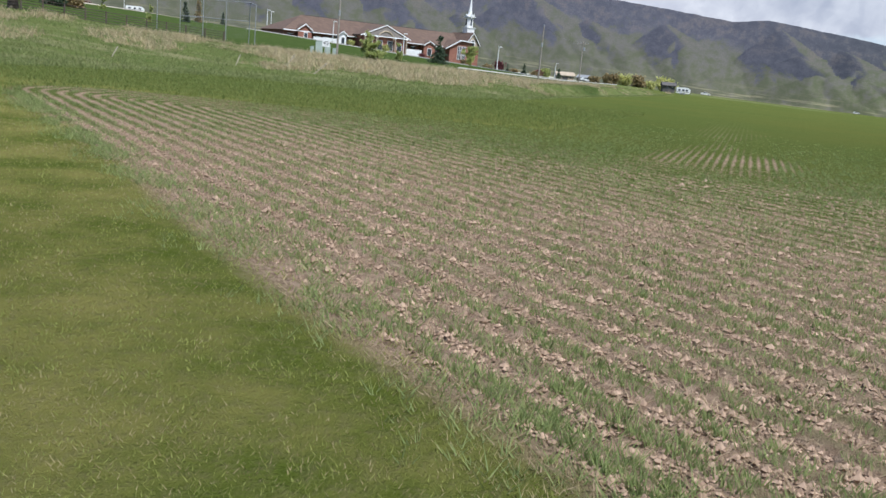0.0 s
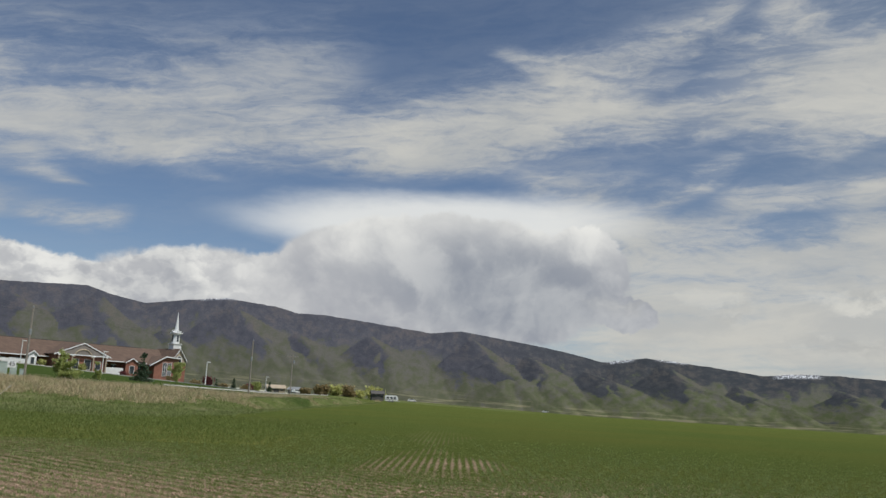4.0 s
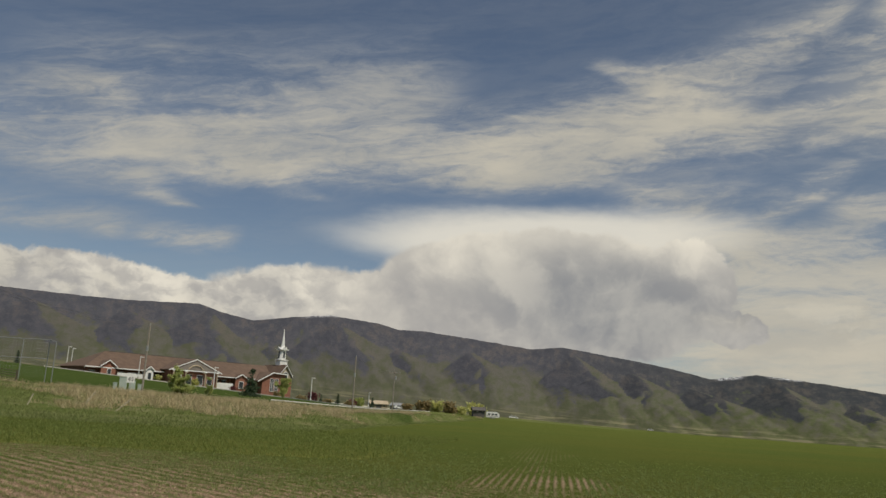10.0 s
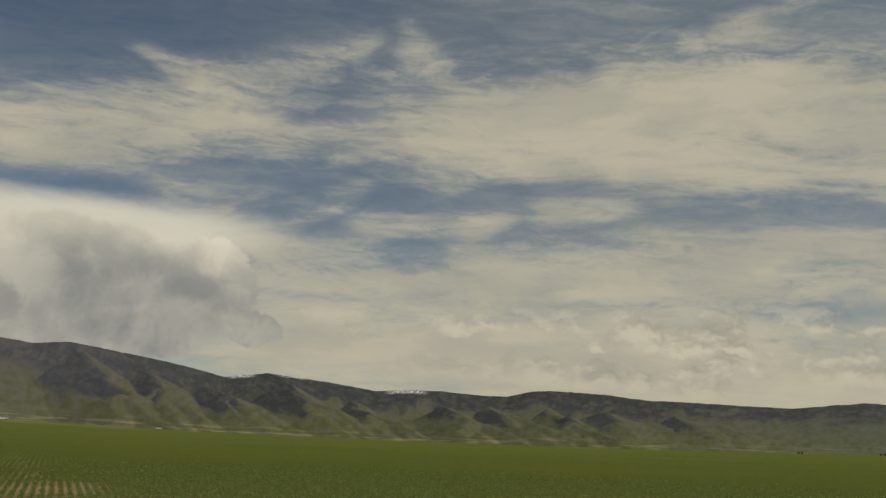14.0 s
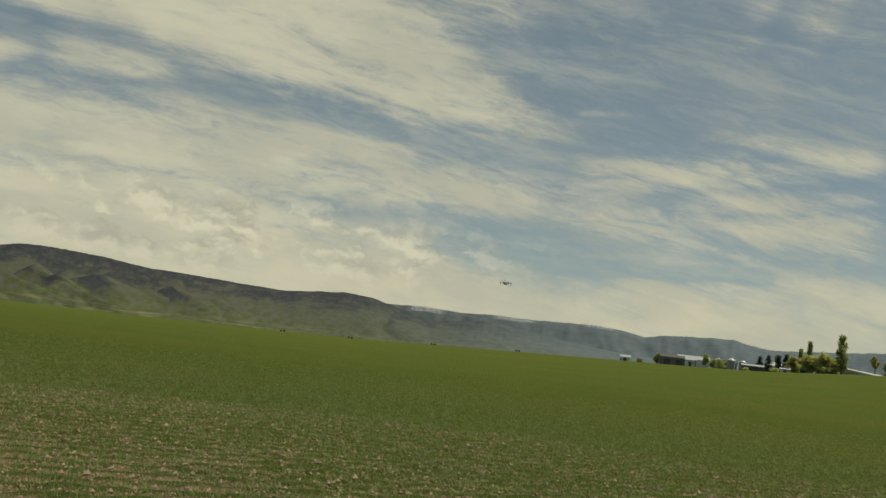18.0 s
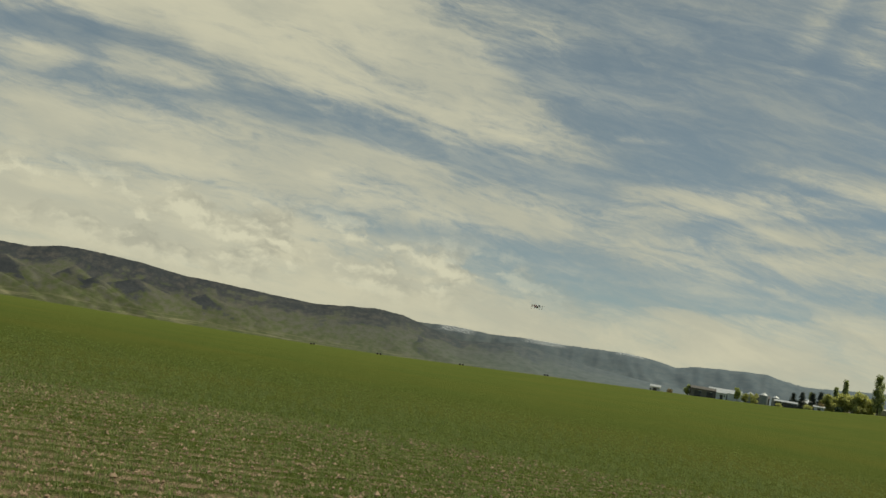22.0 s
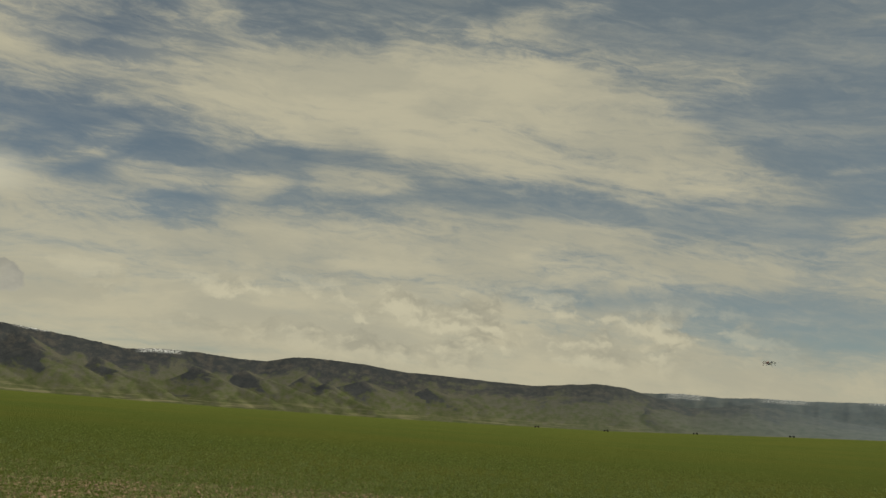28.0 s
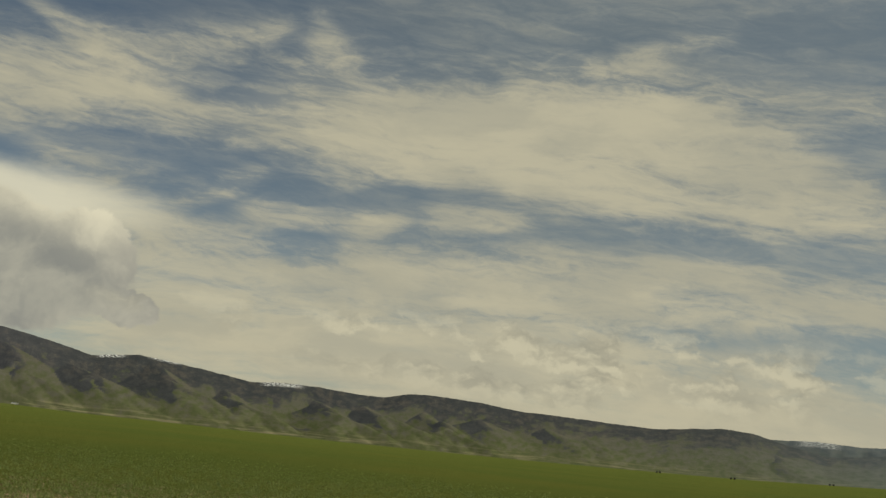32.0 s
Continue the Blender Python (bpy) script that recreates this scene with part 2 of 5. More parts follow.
    heap_col = mix_n(nt, math_n(nt, "MULTIPLY", lit, math_n(nt, "MULTIPLY", bank, 0.3)), heap_col, (0.72, 0.69, 0.61))
    veil_col = mix_n(nt, step_n(nt, thin, 0.2, 1.0), (0.30, 0.325, 0.36), (0.475, 0.455, 0.40))
    veil_col = mix_n(nt, step_n(nt, el, 10.0, 3.0, 0.0, 0.5), veil_col, (0.50, 0.47, 0.40))
    dapple = step_n(nt, noise_n(nt, map_n(nt, flow, scale=(0.09, 0.30, 1)), 1.0, 6.0, 0.55, 0.2), 0.36, 0.62)
    veil_col = mix_n(nt, math_n(nt, "MULTIPLY", math_n(nt, "SUBTRACT", 1.0, dapple), 0.42), veil_col, (0.30, 0.31, 0.31))
    low_col = mix_n(nt, lit, (0.31, 0.305, 0.285), (0.56, 0.535, 0.465))
    blue = mix_n(nt, step_n(nt, az, 20.0, 60.0, 0.0, 0.3), blue, (0.17, 0.21, 0.225))
    col = mix_n(nt, thin, blue, veil_col)
    col = mix_n(nt, math_n(nt, "MULTIPLY", cap, 0.85), col, (0.68, 0.66, 0.60))
    col = mix_n(nt, heap, col, heap_col)
    col = mix_n(nt, math_n(nt, "MULTIPLY", low, 0.75), col, low_col)
    bg = nt.nodes.new("ShaderNodeBackground")
    nt.links.new(col, bg.inputs[0])
    bg.inputs[1].default_value = 1.0
    out = nt.nodes.new("ShaderNodeOutputWorld")
    nt.links.new(bg.outputs[0], out.inputs[0])


build_world()
sun_data = bpy.data.lights.new("sun", "SUN")
sun_data.energy, sun_data.angle, sun_data.color = 3.0, radians(0.6), (1.0, 0.95, 0.86)
sun = new("sun", sun_data)
az_, el_ = radians(SUN_AZ), radians(SUN_EL)
sun.matrix_world = look((200 * math.sin(az_) * math.cos(el_), 200 * math.cos(az_) * math.cos(el_), 200 * math.sin(el_)), (0, 0, 0))


# ---- materials ----
def start_material(name):
    m = bpy.data.materials.new(name)
    m.use_nodes = True
    nt = m.node_tree
    bsdf = nt.nodes["Principled BSDF"]
    return m, nt, bsdf


def surface(name, dark, light, scale=6.0, rough=0.8, metal=0.0, bump=0.15, grain=60.0, vary=0.0):
    """A plain surface with blotches and grain between two colours."""
    m, nt, bsdf = start_material(name)
    at = nt.nodes.new("ShaderNodeTexCoord").outputs["Object"]
    blot = step_n(nt, noise_n(nt, at, scale, 5.0, 0.6), 0.3, 0.7)
    fine = noise_n(nt, at, grain, 3.0, 0.6)
    fac = math_n(nt, "ADD", math_n(nt, "MULTIPLY", blot, 0.6), math_n(nt, "MULTIPLY", fine, 0.4))
    if vary:
        rnd = nt.nodes.new("ShaderNodeObjectInfo").outputs["Random"]
        fac = math_n(nt, "ADD", fac, math_n(nt, "MULTIPLY", math_n(nt, "SUBTRACT", rnd, 0.5), vary))
    nt.links.new(mix_n(nt, fac, dark, light), bsdf.inputs["Base Color"])
    bsdf.inputs["Roughness"].default_value, bsdf.inputs["Metallic"].default_value = rough, metal
    if bump:
        b = nt.nodes.new("ShaderNodeBump")
        b.inputs["Strength"].default_value, b.inputs["Distance"].default_value = bump, 0.02
        nt.links.new(fine, b.inputs["Height"])
        nt.links.new(b.outputs[0], bsdf.inputs["Normal"])
    return m


def leafy(name, dark, light, rough=0.6, thin=0.5):
    """Leaves and blades: colour differs from piece to piece."""
    m, nt, bsdf = start_material(name)
    rnd = nt.nodes.new("ShaderNodeNewGeometry").outputs["Random Per Island"]
    at = nt.nodes.new("ShaderNodeTexCoord").outputs["Object"]
    fac = math_n(nt, "ADD", math_n(nt, "MULTIPLY", rnd, 0.7), math_n(nt, "MULTIPLY", noise_n(nt, at, 0.8, 3.0), 0.4), clamp=True)
    col = mix_n(nt, fac, dark, light)
    nt.links.new(col, bsdf.inputs["Base Color"])
    bsdf.inputs["Roughness"].default_value = rough
    bsdf.inputs["Specular IOR Level"].default_value = 0.2
    if thin:
        back = nt.nodes.new("ShaderNodeBsdfTranslucent")
        nt.links.new(col, back.inputs[0])
        both = nt.nodes.new("ShaderNodeMixShader")
        both.inputs[0].default_value = thin
        nt.links.new(bsdf.outputs[0], both.inputs[1])
        nt.links.new(back.outputs[0], both.inputs[2])
        nt.links.new(both.outputs[0], nt.nodes["Material Output"].inputs[0])
    return m


# ---- the lie of the land ----
def ease(x, lo, hi):
    s = np.clip((np.asarray(x, float) - lo) / (hi - lo), 0, 1)
    return s * s * (3 - 2 * s)


def along(x, knots):
    xs, ys = zip(*knots)
    return np.interp(x, xs, ys)


def tan_d(a):
    return np.tan(np.radians(a))


ROW_DIR = np.array((-0.55, 0.835))       # the field's near edge and its headland rows
ROW_NORMAL = np.array((0.835, 0.55))
EDGE = 2.48


def bank_foot(az):
    """How far off the verge of the road begins."""
    return along(az, ((-60, 40), (-30, 44), (-18, 52), (-9, 52), (0, 52), (4, 62), (8, 95), (11, 150), (14, 240), (18, 420), (40, 420)))


def land(x, y):
    """Height of the ground, in metres, for arrays of places."""
    x, y = np.asarray(x, float), np.asarray(y, float)
    r = np.hypot(x, y) + 1e-6
    az = np.degrees(np.arctan2(x, y))
    far_el = along(az, ((-180, 0.3), (-60, 0.8), (0, 0.0), (14, -0.02), (21, -0.25), (28, -0.45), (35, -0.5), (44, -0.6), (55, -0.55), (62, -0.45), (70, -0.3), (76, -0.05), (80, 0.12),
                        (85, 0.3), (88, 0.42), (91, 0.52), (96, 0.72), (101, 1.12), (104.5, 1.4), (120, 1.5), (180, 0.3)))
    z_field = (EYE + 450 * tan_d(far_el)) * ease(r, 30, 470) + np.maximum(r - 470, 0) * tan_d(far_el + 0.02)
    e1 = along(az, ((-60, 1.5), (-28, 1.1), (-15, 0.2), (-8, 0.05), (0, -0.15), (5, -0.38), (9, -0.18), (14, 0.0)))
    e2 = along(az, ((-60, 2.5), (-28, 2.05), (-11.5, 1.15), (-6, 0.78), (0, 0.40), (6, 0.08), (14, 0.05)))
    foot = bank_foot(az)
    crest = np.maximum(foot * 1.35, 100)
    z1 = EYE + crest * tan_d(e1)
    rise = ease(r, foot * 1.15, crest) * z1
    z2 = EYE + 250 * tan_d(e2)
    z_bank = np.where(r < crest, rise, z1 + (z2 - z1) * ease(r, crest, 250) + np.maximum(r - 250, 0) * tan_d(e2) * 0.9)
    w = np.where(az < 9.5, ease(az, -110, -70), ease(16 - az, 0, 6.5))
    return z_field * (1 - w) + z_bank * w


def height(x, y):
    return float(land(np.array([x]), np.array([y]))[0])


def spot(az, r, up=0.0):
    """The place on the ground at an azimuth (degrees clockwise from +y) and a distance."""
    a = radians(az)
    x, y = r * math.sin(a), r * math.cos(a)
    return Vector((x, y, height(x, y) + up))


def mesh_object(name, verts, faces, material, smooth=False, parent=None):
    me = bpy.data.meshes.new(name)
    me.from_pydata([tuple(v) for v in verts] if not isinstance(verts, np.ndarray) else verts.tolist(), [], faces if isinstance(faces, list) else faces.tolist())
    me.materials.append(material)
    if smooth:
        me.polygons.foreach_set("use_smooth", [True] * len(me.polygons))
    ob = new(name, me)
    if parent:
        ob.parent = parent
    return ob


def grid_faces(n_a, n_r):
    i, j = np.meshgrid(np.arange(n_a - 1), np.arange(n_r - 1), indexing="ij")
    q = (i * n_r + j).ravel()
    return np.stack((q, q + n_r, q + n_r + 1, q + 1), 1)


def field_rows(x, y):
    """Distance inside the sown field's rounded edge, the drill rows' coordinate, and whether they belong to the headland."""
    u = x * ROW_NORMAL[0] + y * ROW_NORMAL[1] - EDGE
    q = 29.0 - y + 3.0 * np.maximum(x - 3, 0)
    v = x * math.cos(radians(18.5)) - y * math.sin(radians(18.5))
    turn = 5.0
    corner = turn - np.hypot(np.maximum(turn - u, 0), np.maximum(turn - q, 0))
    c = np.where((u < turn) & (q < turn), corner, np.minimum(u, q))
    head = (u < 13) | (q < 6)
    return c, np.where(head, c, 2 * v), head, u, v


def ground_material():
    m, nt, bsdf = start_material("ground")

    def attr(name):
        n = nt.nodes.new("ShaderNodeAttribute")
        n.attribute_name = name
        return n.outputs["Fac"]
    at = nt.nodes.new("ShaderNodeTexCoord").outputs["Object"]
    big = noise_n(nt, at, 0.05, 5.0, 0.6)
    mid = noise_n(nt, at, 0.7, 5.0, 0.6)
    fine = noise_n(nt, at, 11.0, 6.0, 0.7)
    tiny = noise_n(nt, at, 75.0, 4.0, 0.7)
    soil = mix_n(nt, step_n(nt, fine, 0.3, 0.7), (0.225, 0.154, 0.102), (0.475, 0.350, 0.240))
    soil = mix_n(nt, math_n(nt, "MULTIPLY", step_n(nt, tiny, 0.55, 0.75), 0.5), soil, (0.46, 0.34, 0.24))
    soil = mix_n(nt, math_n(nt, "MULTIPLY", step_n(nt, tiny, 0.45, 0.30), 0.4), soil, (0.13, 0.085, 0.062))
    # drill rows: those of the headland run along the edge, the others away from it
    wander = math_n(nt, "MULTIPLY", math_n(nt, "SUBTRACT", mid, 0.5), 0.14)
    wave = math_n(nt, "COSINE", math_n(nt, "MULTIPLY", math_n(nt, "ADD", attr("row_line"), wander), 2 * math.pi / 0.42))
    drill = math_n(nt, "MULTIPLY", wave, math_n(nt, "MULTIPLY", attr("rows"), -0.24))
    crop = mix_n(nt, step_n(nt, fine, 0.3, 0.75), (0.066, 0.091, 0.021), (0.120, 0.146, 0.040))
    crop = mix_n(nt, step_n(nt, big, 0.35, 0.7, 0.0, 0.45), crop, (0.130, 0.128, 0.032))
    cover = math_n(nt, "ADD", math_n(nt, "ADD", attr("cover"), drill), math_n(nt, "MULTIPLY", math_n(nt, "SUBTRACT", math_n(nt, "ADD", math_n(nt, "MULTIPLY", mid, 0.5), math_n(nt, "MULTIPLY", fine, 0.5)), 0.5), 1.1))
    field = mix_n(nt, step_n(nt, cover, 0.18, 0.82), soil, crop)
    lawn = mix_n(nt, step_n(nt, mid, 0.3, 0.7), (0.085, 0.120, 0.016), (0.24, 0.225, 0.065))
    lawn = mix_n(nt, step_n(nt, fine, 0.42, 0.75, 0.0, 0.6), lawn, (0.19, 0.165, 0.08))
    dry = mix_n(nt, step_n(nt, mid, 0.3, 0.7), (0.085, 0.118, 0.032), (0.13, 0.150, 0.050))
    dry = mix_n(nt, step_n(nt, noise_n(nt, map_n(nt, at, rot=20, scale=(0.10, 0.35, 1)), 1.0, 5.0, 0.6), 0.48, 0.66, 0.0, 0.6), dry, (0.25, 0.225, 0.125))
    turf = mix_n(nt, step_n(nt, mid, 0.3, 0.7), (0.042, 0.068, 0.018), (0.070, 0.096, 0.028))
    plain = mix_n(nt, step_n(nt, big, 0.3, 0.7), (0.07, 0.10, 0.03), (0.22, 0.20, 0.11))
    col = mix_n(nt, attr("lawn"), field, lawn)
    col = mix_n(nt, attr("verge"), col, dry)
    col = mix_n(nt, attr("turf"), col, turf)
    col = mix_n(nt, attr("plain"), col, plain)
    nt.links.new(col, bsdf.inputs["Base Color"])
    bsdf.inputs["Roughness"].default_value = 0.95
    bsdf.inputs["Specular IOR Level"].default_value = 0.0
    b = nt.nodes.new("ShaderNodeBump")
    b.inputs["Strength"].default_value, b.inputs["Distance"].default_value = 1.0, 0.08
    nt.links.new(math_n(nt, "ADD", fine, math_n(nt, "MULTIPLY", tiny, 0.4)), b.inputs["Height"])
    nt.links.new(b.outputs[0], bsdf.inputs["Normal"])
    return m


def build_ground():
    ring = np.concatenate(([0.0, 0.6, 1.2, 1.8, 2.4], np.arange(2.8, 9, 0.06), np.arange(9, 22, 0.14), np.geomspace(22, 140, 130), np.geomspace(144, 4950, 80)))
    fine_az = np.concatenate((np.arange(-180, -46, 4.0), np.arange(-46, 112, 0.36), np.arange(112, 181, 4.0)))
    fine_az[-1] = 180
    a, r = np.meshgrid(np.radians(fine_az), ring, indexing="ij")
    x, y = (r * np.sin(a)).ravel(), (r * np.cos(a)).ravel()
    rr = r.ravel()
    az = np.degrees(a).ravel()
    z = land(x, y)
    inside, row_line, head, u, v = field_rows(x, y)
    wave = np.where(head, np.cos(row_line / 0.42 * 2 * math.pi), 0)
    rough = np.array([noise.noise((px * 3.1, py * 3.1, 0)) + 0.6 * noise.noise((px * 9.7, py * 9.7, 3)) for px, py in zip(x[rr < 60], y[rr < 60])])
    clod = np.zeros_like(z)
    clod[rr < 60] = rough
    in_field = ease(inside, -0.1, 0.25) * (rr < bank_foot(az))
    z = z - in_field * ease(rr, 60, 30) * (0.022 * (wave + 0.3) * ease(rr, 22, 15) - 0.03 * clod) - 0.02 * (1 - in_field) * (rr < 40) * clod * -0.6
    z = z + np.where(rr > 500, -6 * ease(rr, 900, 1600) * (az > 18) * (az < 80), 0)
    me_faces = grid_faces(len(fine_az), len(ring))
    ob = mesh_object("ground", np.stack((x, y, z), 1), me_faces, ground_material(), smooth=True)
    tagged(ob, "flat farmland with drilled wheat, mown lawn and rough verge", "ground", kind="structure")
    wob = np.array([noise.noise((px * 0.11, py * 0.11, 7)) for px, py in zip(x, y)])
    wide = np.array([noise.noise((px * 0.035, py * 0.09, 17)) for px, py in zip(x, y)])
    strip = ease(1.6 + 0.02 * rr - abs(v + 0.8) + 1.5 * wob, 0, 1.5) * ease(rr, 18, 24) * ease(115 - rr, 0, 70)
    end_rows = ease(inside, 0, 0.5) * ease(7 - inside, 0, 2) * ease(y, 19, 24) * ease(8 - x + 4 * wob, 0, 6)
    cover = (0.18 + 0.20 * ease(rr, 7, 15) + 0.46 * ease(u + 5 * wob + 8 * ease(az, 25, 55), 1, 22) + 0.46 * ease(rr, 9, 30) + 0.22 * ease(az, 22, 50) - 0.17 * ease(8 - az, 0, 16) * ease(50 - rr, 0, 14)
             - 0.46 * strip - 0.08 * end_rows - 0.30 * ease(wide, 0.28, 0.55) * ease(160 - rr, 0, 90) - 0.16 * ease(wob, 0.25, 0.6))
    margin = ease(-inside + 1.5 * wob, -0.8, 2.4) * ease(u, 0, 1.5)
    cover = cover * (1 - margin) + 0.95 * margin
    foot = bank_foot(az) * (1 + 0.10 * wob)
    sector = np.where(az < 10, 1.0, ease(18 - az, 0, 8))
    verge = ease(rr, foot, foot * 1.15) * ease(118 - rr + 10 * wob, 0, 14) * sector
    verge = np.where(az > 4, np.maximum(verge, ease(rr, foot, foot * 1.1) * ease(260 - rr, 0, 30) * sector), verge)
    verge = np.maximum(verge, ease(rr, 285, 310) * ease(430 - rr, 0, 60) * ease(az, 13, 15) * ease(25 - az, 0, 4) * (0.95 + wob))
    layers = {
        "cover": cover,
        "rows": in_field * np.maximum(ease(rr, 58, 34), 0.55 * np.maximum(strip, end_rows)) * ease(rr, 110, 60),
        "row_line": row_line,
        "lawn": (1 - ease(inside + 0.5 * wob, -0.25, 0.12)) * (1 - 0.7 * margin) * ease(48 - rr, 0, 14),
        "verge": verge,
        "turf": ease(rr, 108, 122) * sector * ease(330 - rr, 0, 40) * (az < 9),
        "plain": np.maximum(ease(rr, 300, 380) * sector, ease(rr, 480, 620)),
    }
    for key, val in layers.items():
        at = ob.data.attributes.new(key, "FLOAT", "POINT")
        at.data.foreach_set("value", (val if key == "row_line" else np.clip(val, 0, 1)).astype(np.float32))
    return ob


build_ground()


# ---- mountains ----
RIDGE = ((-70, 4.6), (-35, 5.0), (-22, 5.5), (-18.5, 5.95), (-15, 5.9), (-10.3, 5.88), (-5.7, 6.08), (-4.2, 5.64), (-2.1, 5.27), (-1, 5.47), (0.8, 5.75), (2.9, 6.0), (6.2, 5.68),
         (7.6, 5.35), (9.3, 5.35), (12.6, 5.03), (16.6, 4.55), (18.7, 4.78), (22.4, 4.25), (24.4, 3.95), (26.7, 3.5), (28.2, 3.12), (29.3, 3.3), (31, 3.52), (32.8, 3.35), (35, 3.1),
         (38.2, 2.65), (40.2, 2.82), (42.5, 2.8), (45.4, 2.6), (47, 2.6), (48.7, 3.0), (50.2, 3.06), (53.5, 2.9), (56, 2.6), (58.5, 2.55), (62, 2.4), (65, 2.3), (66.8, 2.5), (69, 2.7),
         (70.8, 2.58), (72.6, 2.1), (75, 1.55), (77, 1.75), (78.6, 1.98), (80.5, 1.75), (83.5, 1.3), (87, 0.95), (91, 0.72), (95, 0.6))
FAR_RIDGE = ((60, 1.6), (68, 2.0), (72, 2.3), (74.5, 2.42), (77, 2.3), (79.3, 2.42), (82, 2.4), (86, 2.52), (88, 2.35), (89.2, 2.1), (90.5, 2.36), (92.7, 2.5), (94.7, 2.57), (95.6, 2.35),
             (97.2, 2.15), (101, 2.45), (104, 2.75), (112, 2.6), (130, 2.2))
# spurs: azimuth at the crest, drift to the foot, share of the crest's height, steepness
SPURS = ((-23, 4.5, 0.95, 0.34), (-16, 4, 0.96, 0.36), (-10.5, 3.2, 0.97, 0.40), (-5.7, 4.2, 0.97, 0.36), (-1.0, 2.6, 0.80, 0.42), (3.0, 4.6, 0.97, 0.34), (7.0, 4.6, 0.84, 0.42), (12.0, 3.4, 0.90, 0.40),
         (18.6, 5.4, 0.98, 0.36), (22.6, 3.6, 0.88, 0.44), (26.4, 5.6, 0.80, 0.34), (31.2, 5.4, 0.97, 0.38), (35.4, 4.2, 0.80, 0.42), (41.4, 5.0, 0.84, 0.40), (45.0, 5.8, 0.86, 0.34), (49.0, 4.2, 0.80, 0.46))


def mountain_material():
    m, nt, bsdf = start_material("mountain")
    at = nt.nodes.new("ShaderNodeTexCoord").outputs["Object"]

    def attr(name):
        n = nt.nodes.new("ShaderNodeAttribute")
        n.attribute_name = name
        return n.outputs["Fac"]
    rise, gully, far = attr("rise"), attr("gully"), attr("haze")
    face = xyz_n(nt, attr("across"), math_n(nt, "MULTIPLY", rise, 300.0))
    n1 = noise_n(nt, face, 0.0085, 6.0, 0.60, 0.6)
    n2 = noise_n(nt, face, 0.030, 7.0, 0.66)
    n3 = noise_n(nt, face, 0.20, 4.0, 0.75)
    # haze is put into these colours: woods lifted and slopes muted towards blue-grey
    grass = mix_n(nt, step_n(nt, n2, 0.35, 0.7), (0.078, 0.084, 0.054), (0.113, 0.113, 0.074))
    mixed = math_n(nt, "ADD", math_n(nt, "MULTIPLY", n2, 0.6), math_n(nt, "MULTIPLY", n3, 0.4))
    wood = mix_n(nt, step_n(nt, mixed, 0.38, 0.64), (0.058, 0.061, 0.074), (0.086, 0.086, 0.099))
    # north-eastwards the painted haze thins: the woods go darker and the pasture greener
    deep = attr("deep")
    wood = mix_n(nt, deep, wood, mix_n(nt, step_n(nt, mixed, 0.38, 0.64), (0.039, 0.044, 0.050), (0.060, 0.064, 0.068)))
    grass = mix_n(nt, math_n(nt, "MULTIPLY", deep, 0.7), grass, mix_n(nt, step_n(nt, n2, 0.35, 0.7), (0.070, 0.086, 0.036), (0.118, 0.124, 0.058)))
    rock = mix_n(nt, step_n(nt, n3, 0.3, 0.7), (0.085, 0.072, 0.062), (0.15, 0.125, 0.10))
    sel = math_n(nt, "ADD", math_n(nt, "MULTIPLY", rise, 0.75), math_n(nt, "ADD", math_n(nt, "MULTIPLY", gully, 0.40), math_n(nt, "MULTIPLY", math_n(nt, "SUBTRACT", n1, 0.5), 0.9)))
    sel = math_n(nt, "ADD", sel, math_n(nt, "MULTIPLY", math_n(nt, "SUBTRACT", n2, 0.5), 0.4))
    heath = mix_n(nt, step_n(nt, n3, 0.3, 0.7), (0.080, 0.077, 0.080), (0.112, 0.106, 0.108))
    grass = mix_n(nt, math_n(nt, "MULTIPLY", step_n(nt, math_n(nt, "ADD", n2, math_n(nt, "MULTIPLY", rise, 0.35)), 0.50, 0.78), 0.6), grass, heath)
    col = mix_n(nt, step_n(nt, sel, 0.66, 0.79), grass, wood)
    cliff = math_n(nt, "MULTIPLY", step_n(nt, rise, 0.5, 0.75), step_n(nt, math_n(nt, "ADD", n2, math_n(nt, "MULTIPLY", n1, 0.5)), 0.72, 0.90))
    col = mix_n(nt, math_n(nt, "MULTIPLY", cliff, 0.3), col, rock)
    fields = noise_n(nt, xyz_n(nt, math_n(nt, "MULTIPLY", attr("across"), 0.006), math_n(nt, "MULTIPLY", rise, 26.0)), 1.0, 4.0, 0.6)
    col = mix_n(nt, math_n(nt, "MULTIPLY", step_n(nt, rise, 0.24, 0.06, 0.0, 0.8), step_n(nt, fields, 0.5, 0.62)), col, (0.20, 0.185, 0.115))
    snow = math_n(nt, "MULTIPLY", attr("snow"), step_n(nt, n3, 0.46, 0.58))
    col = mix_n(nt, snow, col, (0.75, 0.77, 0.80))
    # distance haze painted into the colour: a blue-grey tint that grows round to the east
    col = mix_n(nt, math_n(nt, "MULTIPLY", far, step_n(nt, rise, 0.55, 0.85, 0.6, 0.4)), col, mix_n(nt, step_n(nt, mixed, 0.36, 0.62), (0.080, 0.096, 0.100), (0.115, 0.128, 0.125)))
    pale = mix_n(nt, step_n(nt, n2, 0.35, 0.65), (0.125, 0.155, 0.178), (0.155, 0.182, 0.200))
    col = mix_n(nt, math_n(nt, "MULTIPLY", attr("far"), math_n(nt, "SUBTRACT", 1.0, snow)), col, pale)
    nt.links.new(col, bsdf.inputs["Base Color"])
    bsdf.inputs["Roughness"].default_value = 1.0
    bsdf.inputs["Specular IOR Level"].default_value = 0.0
    return m


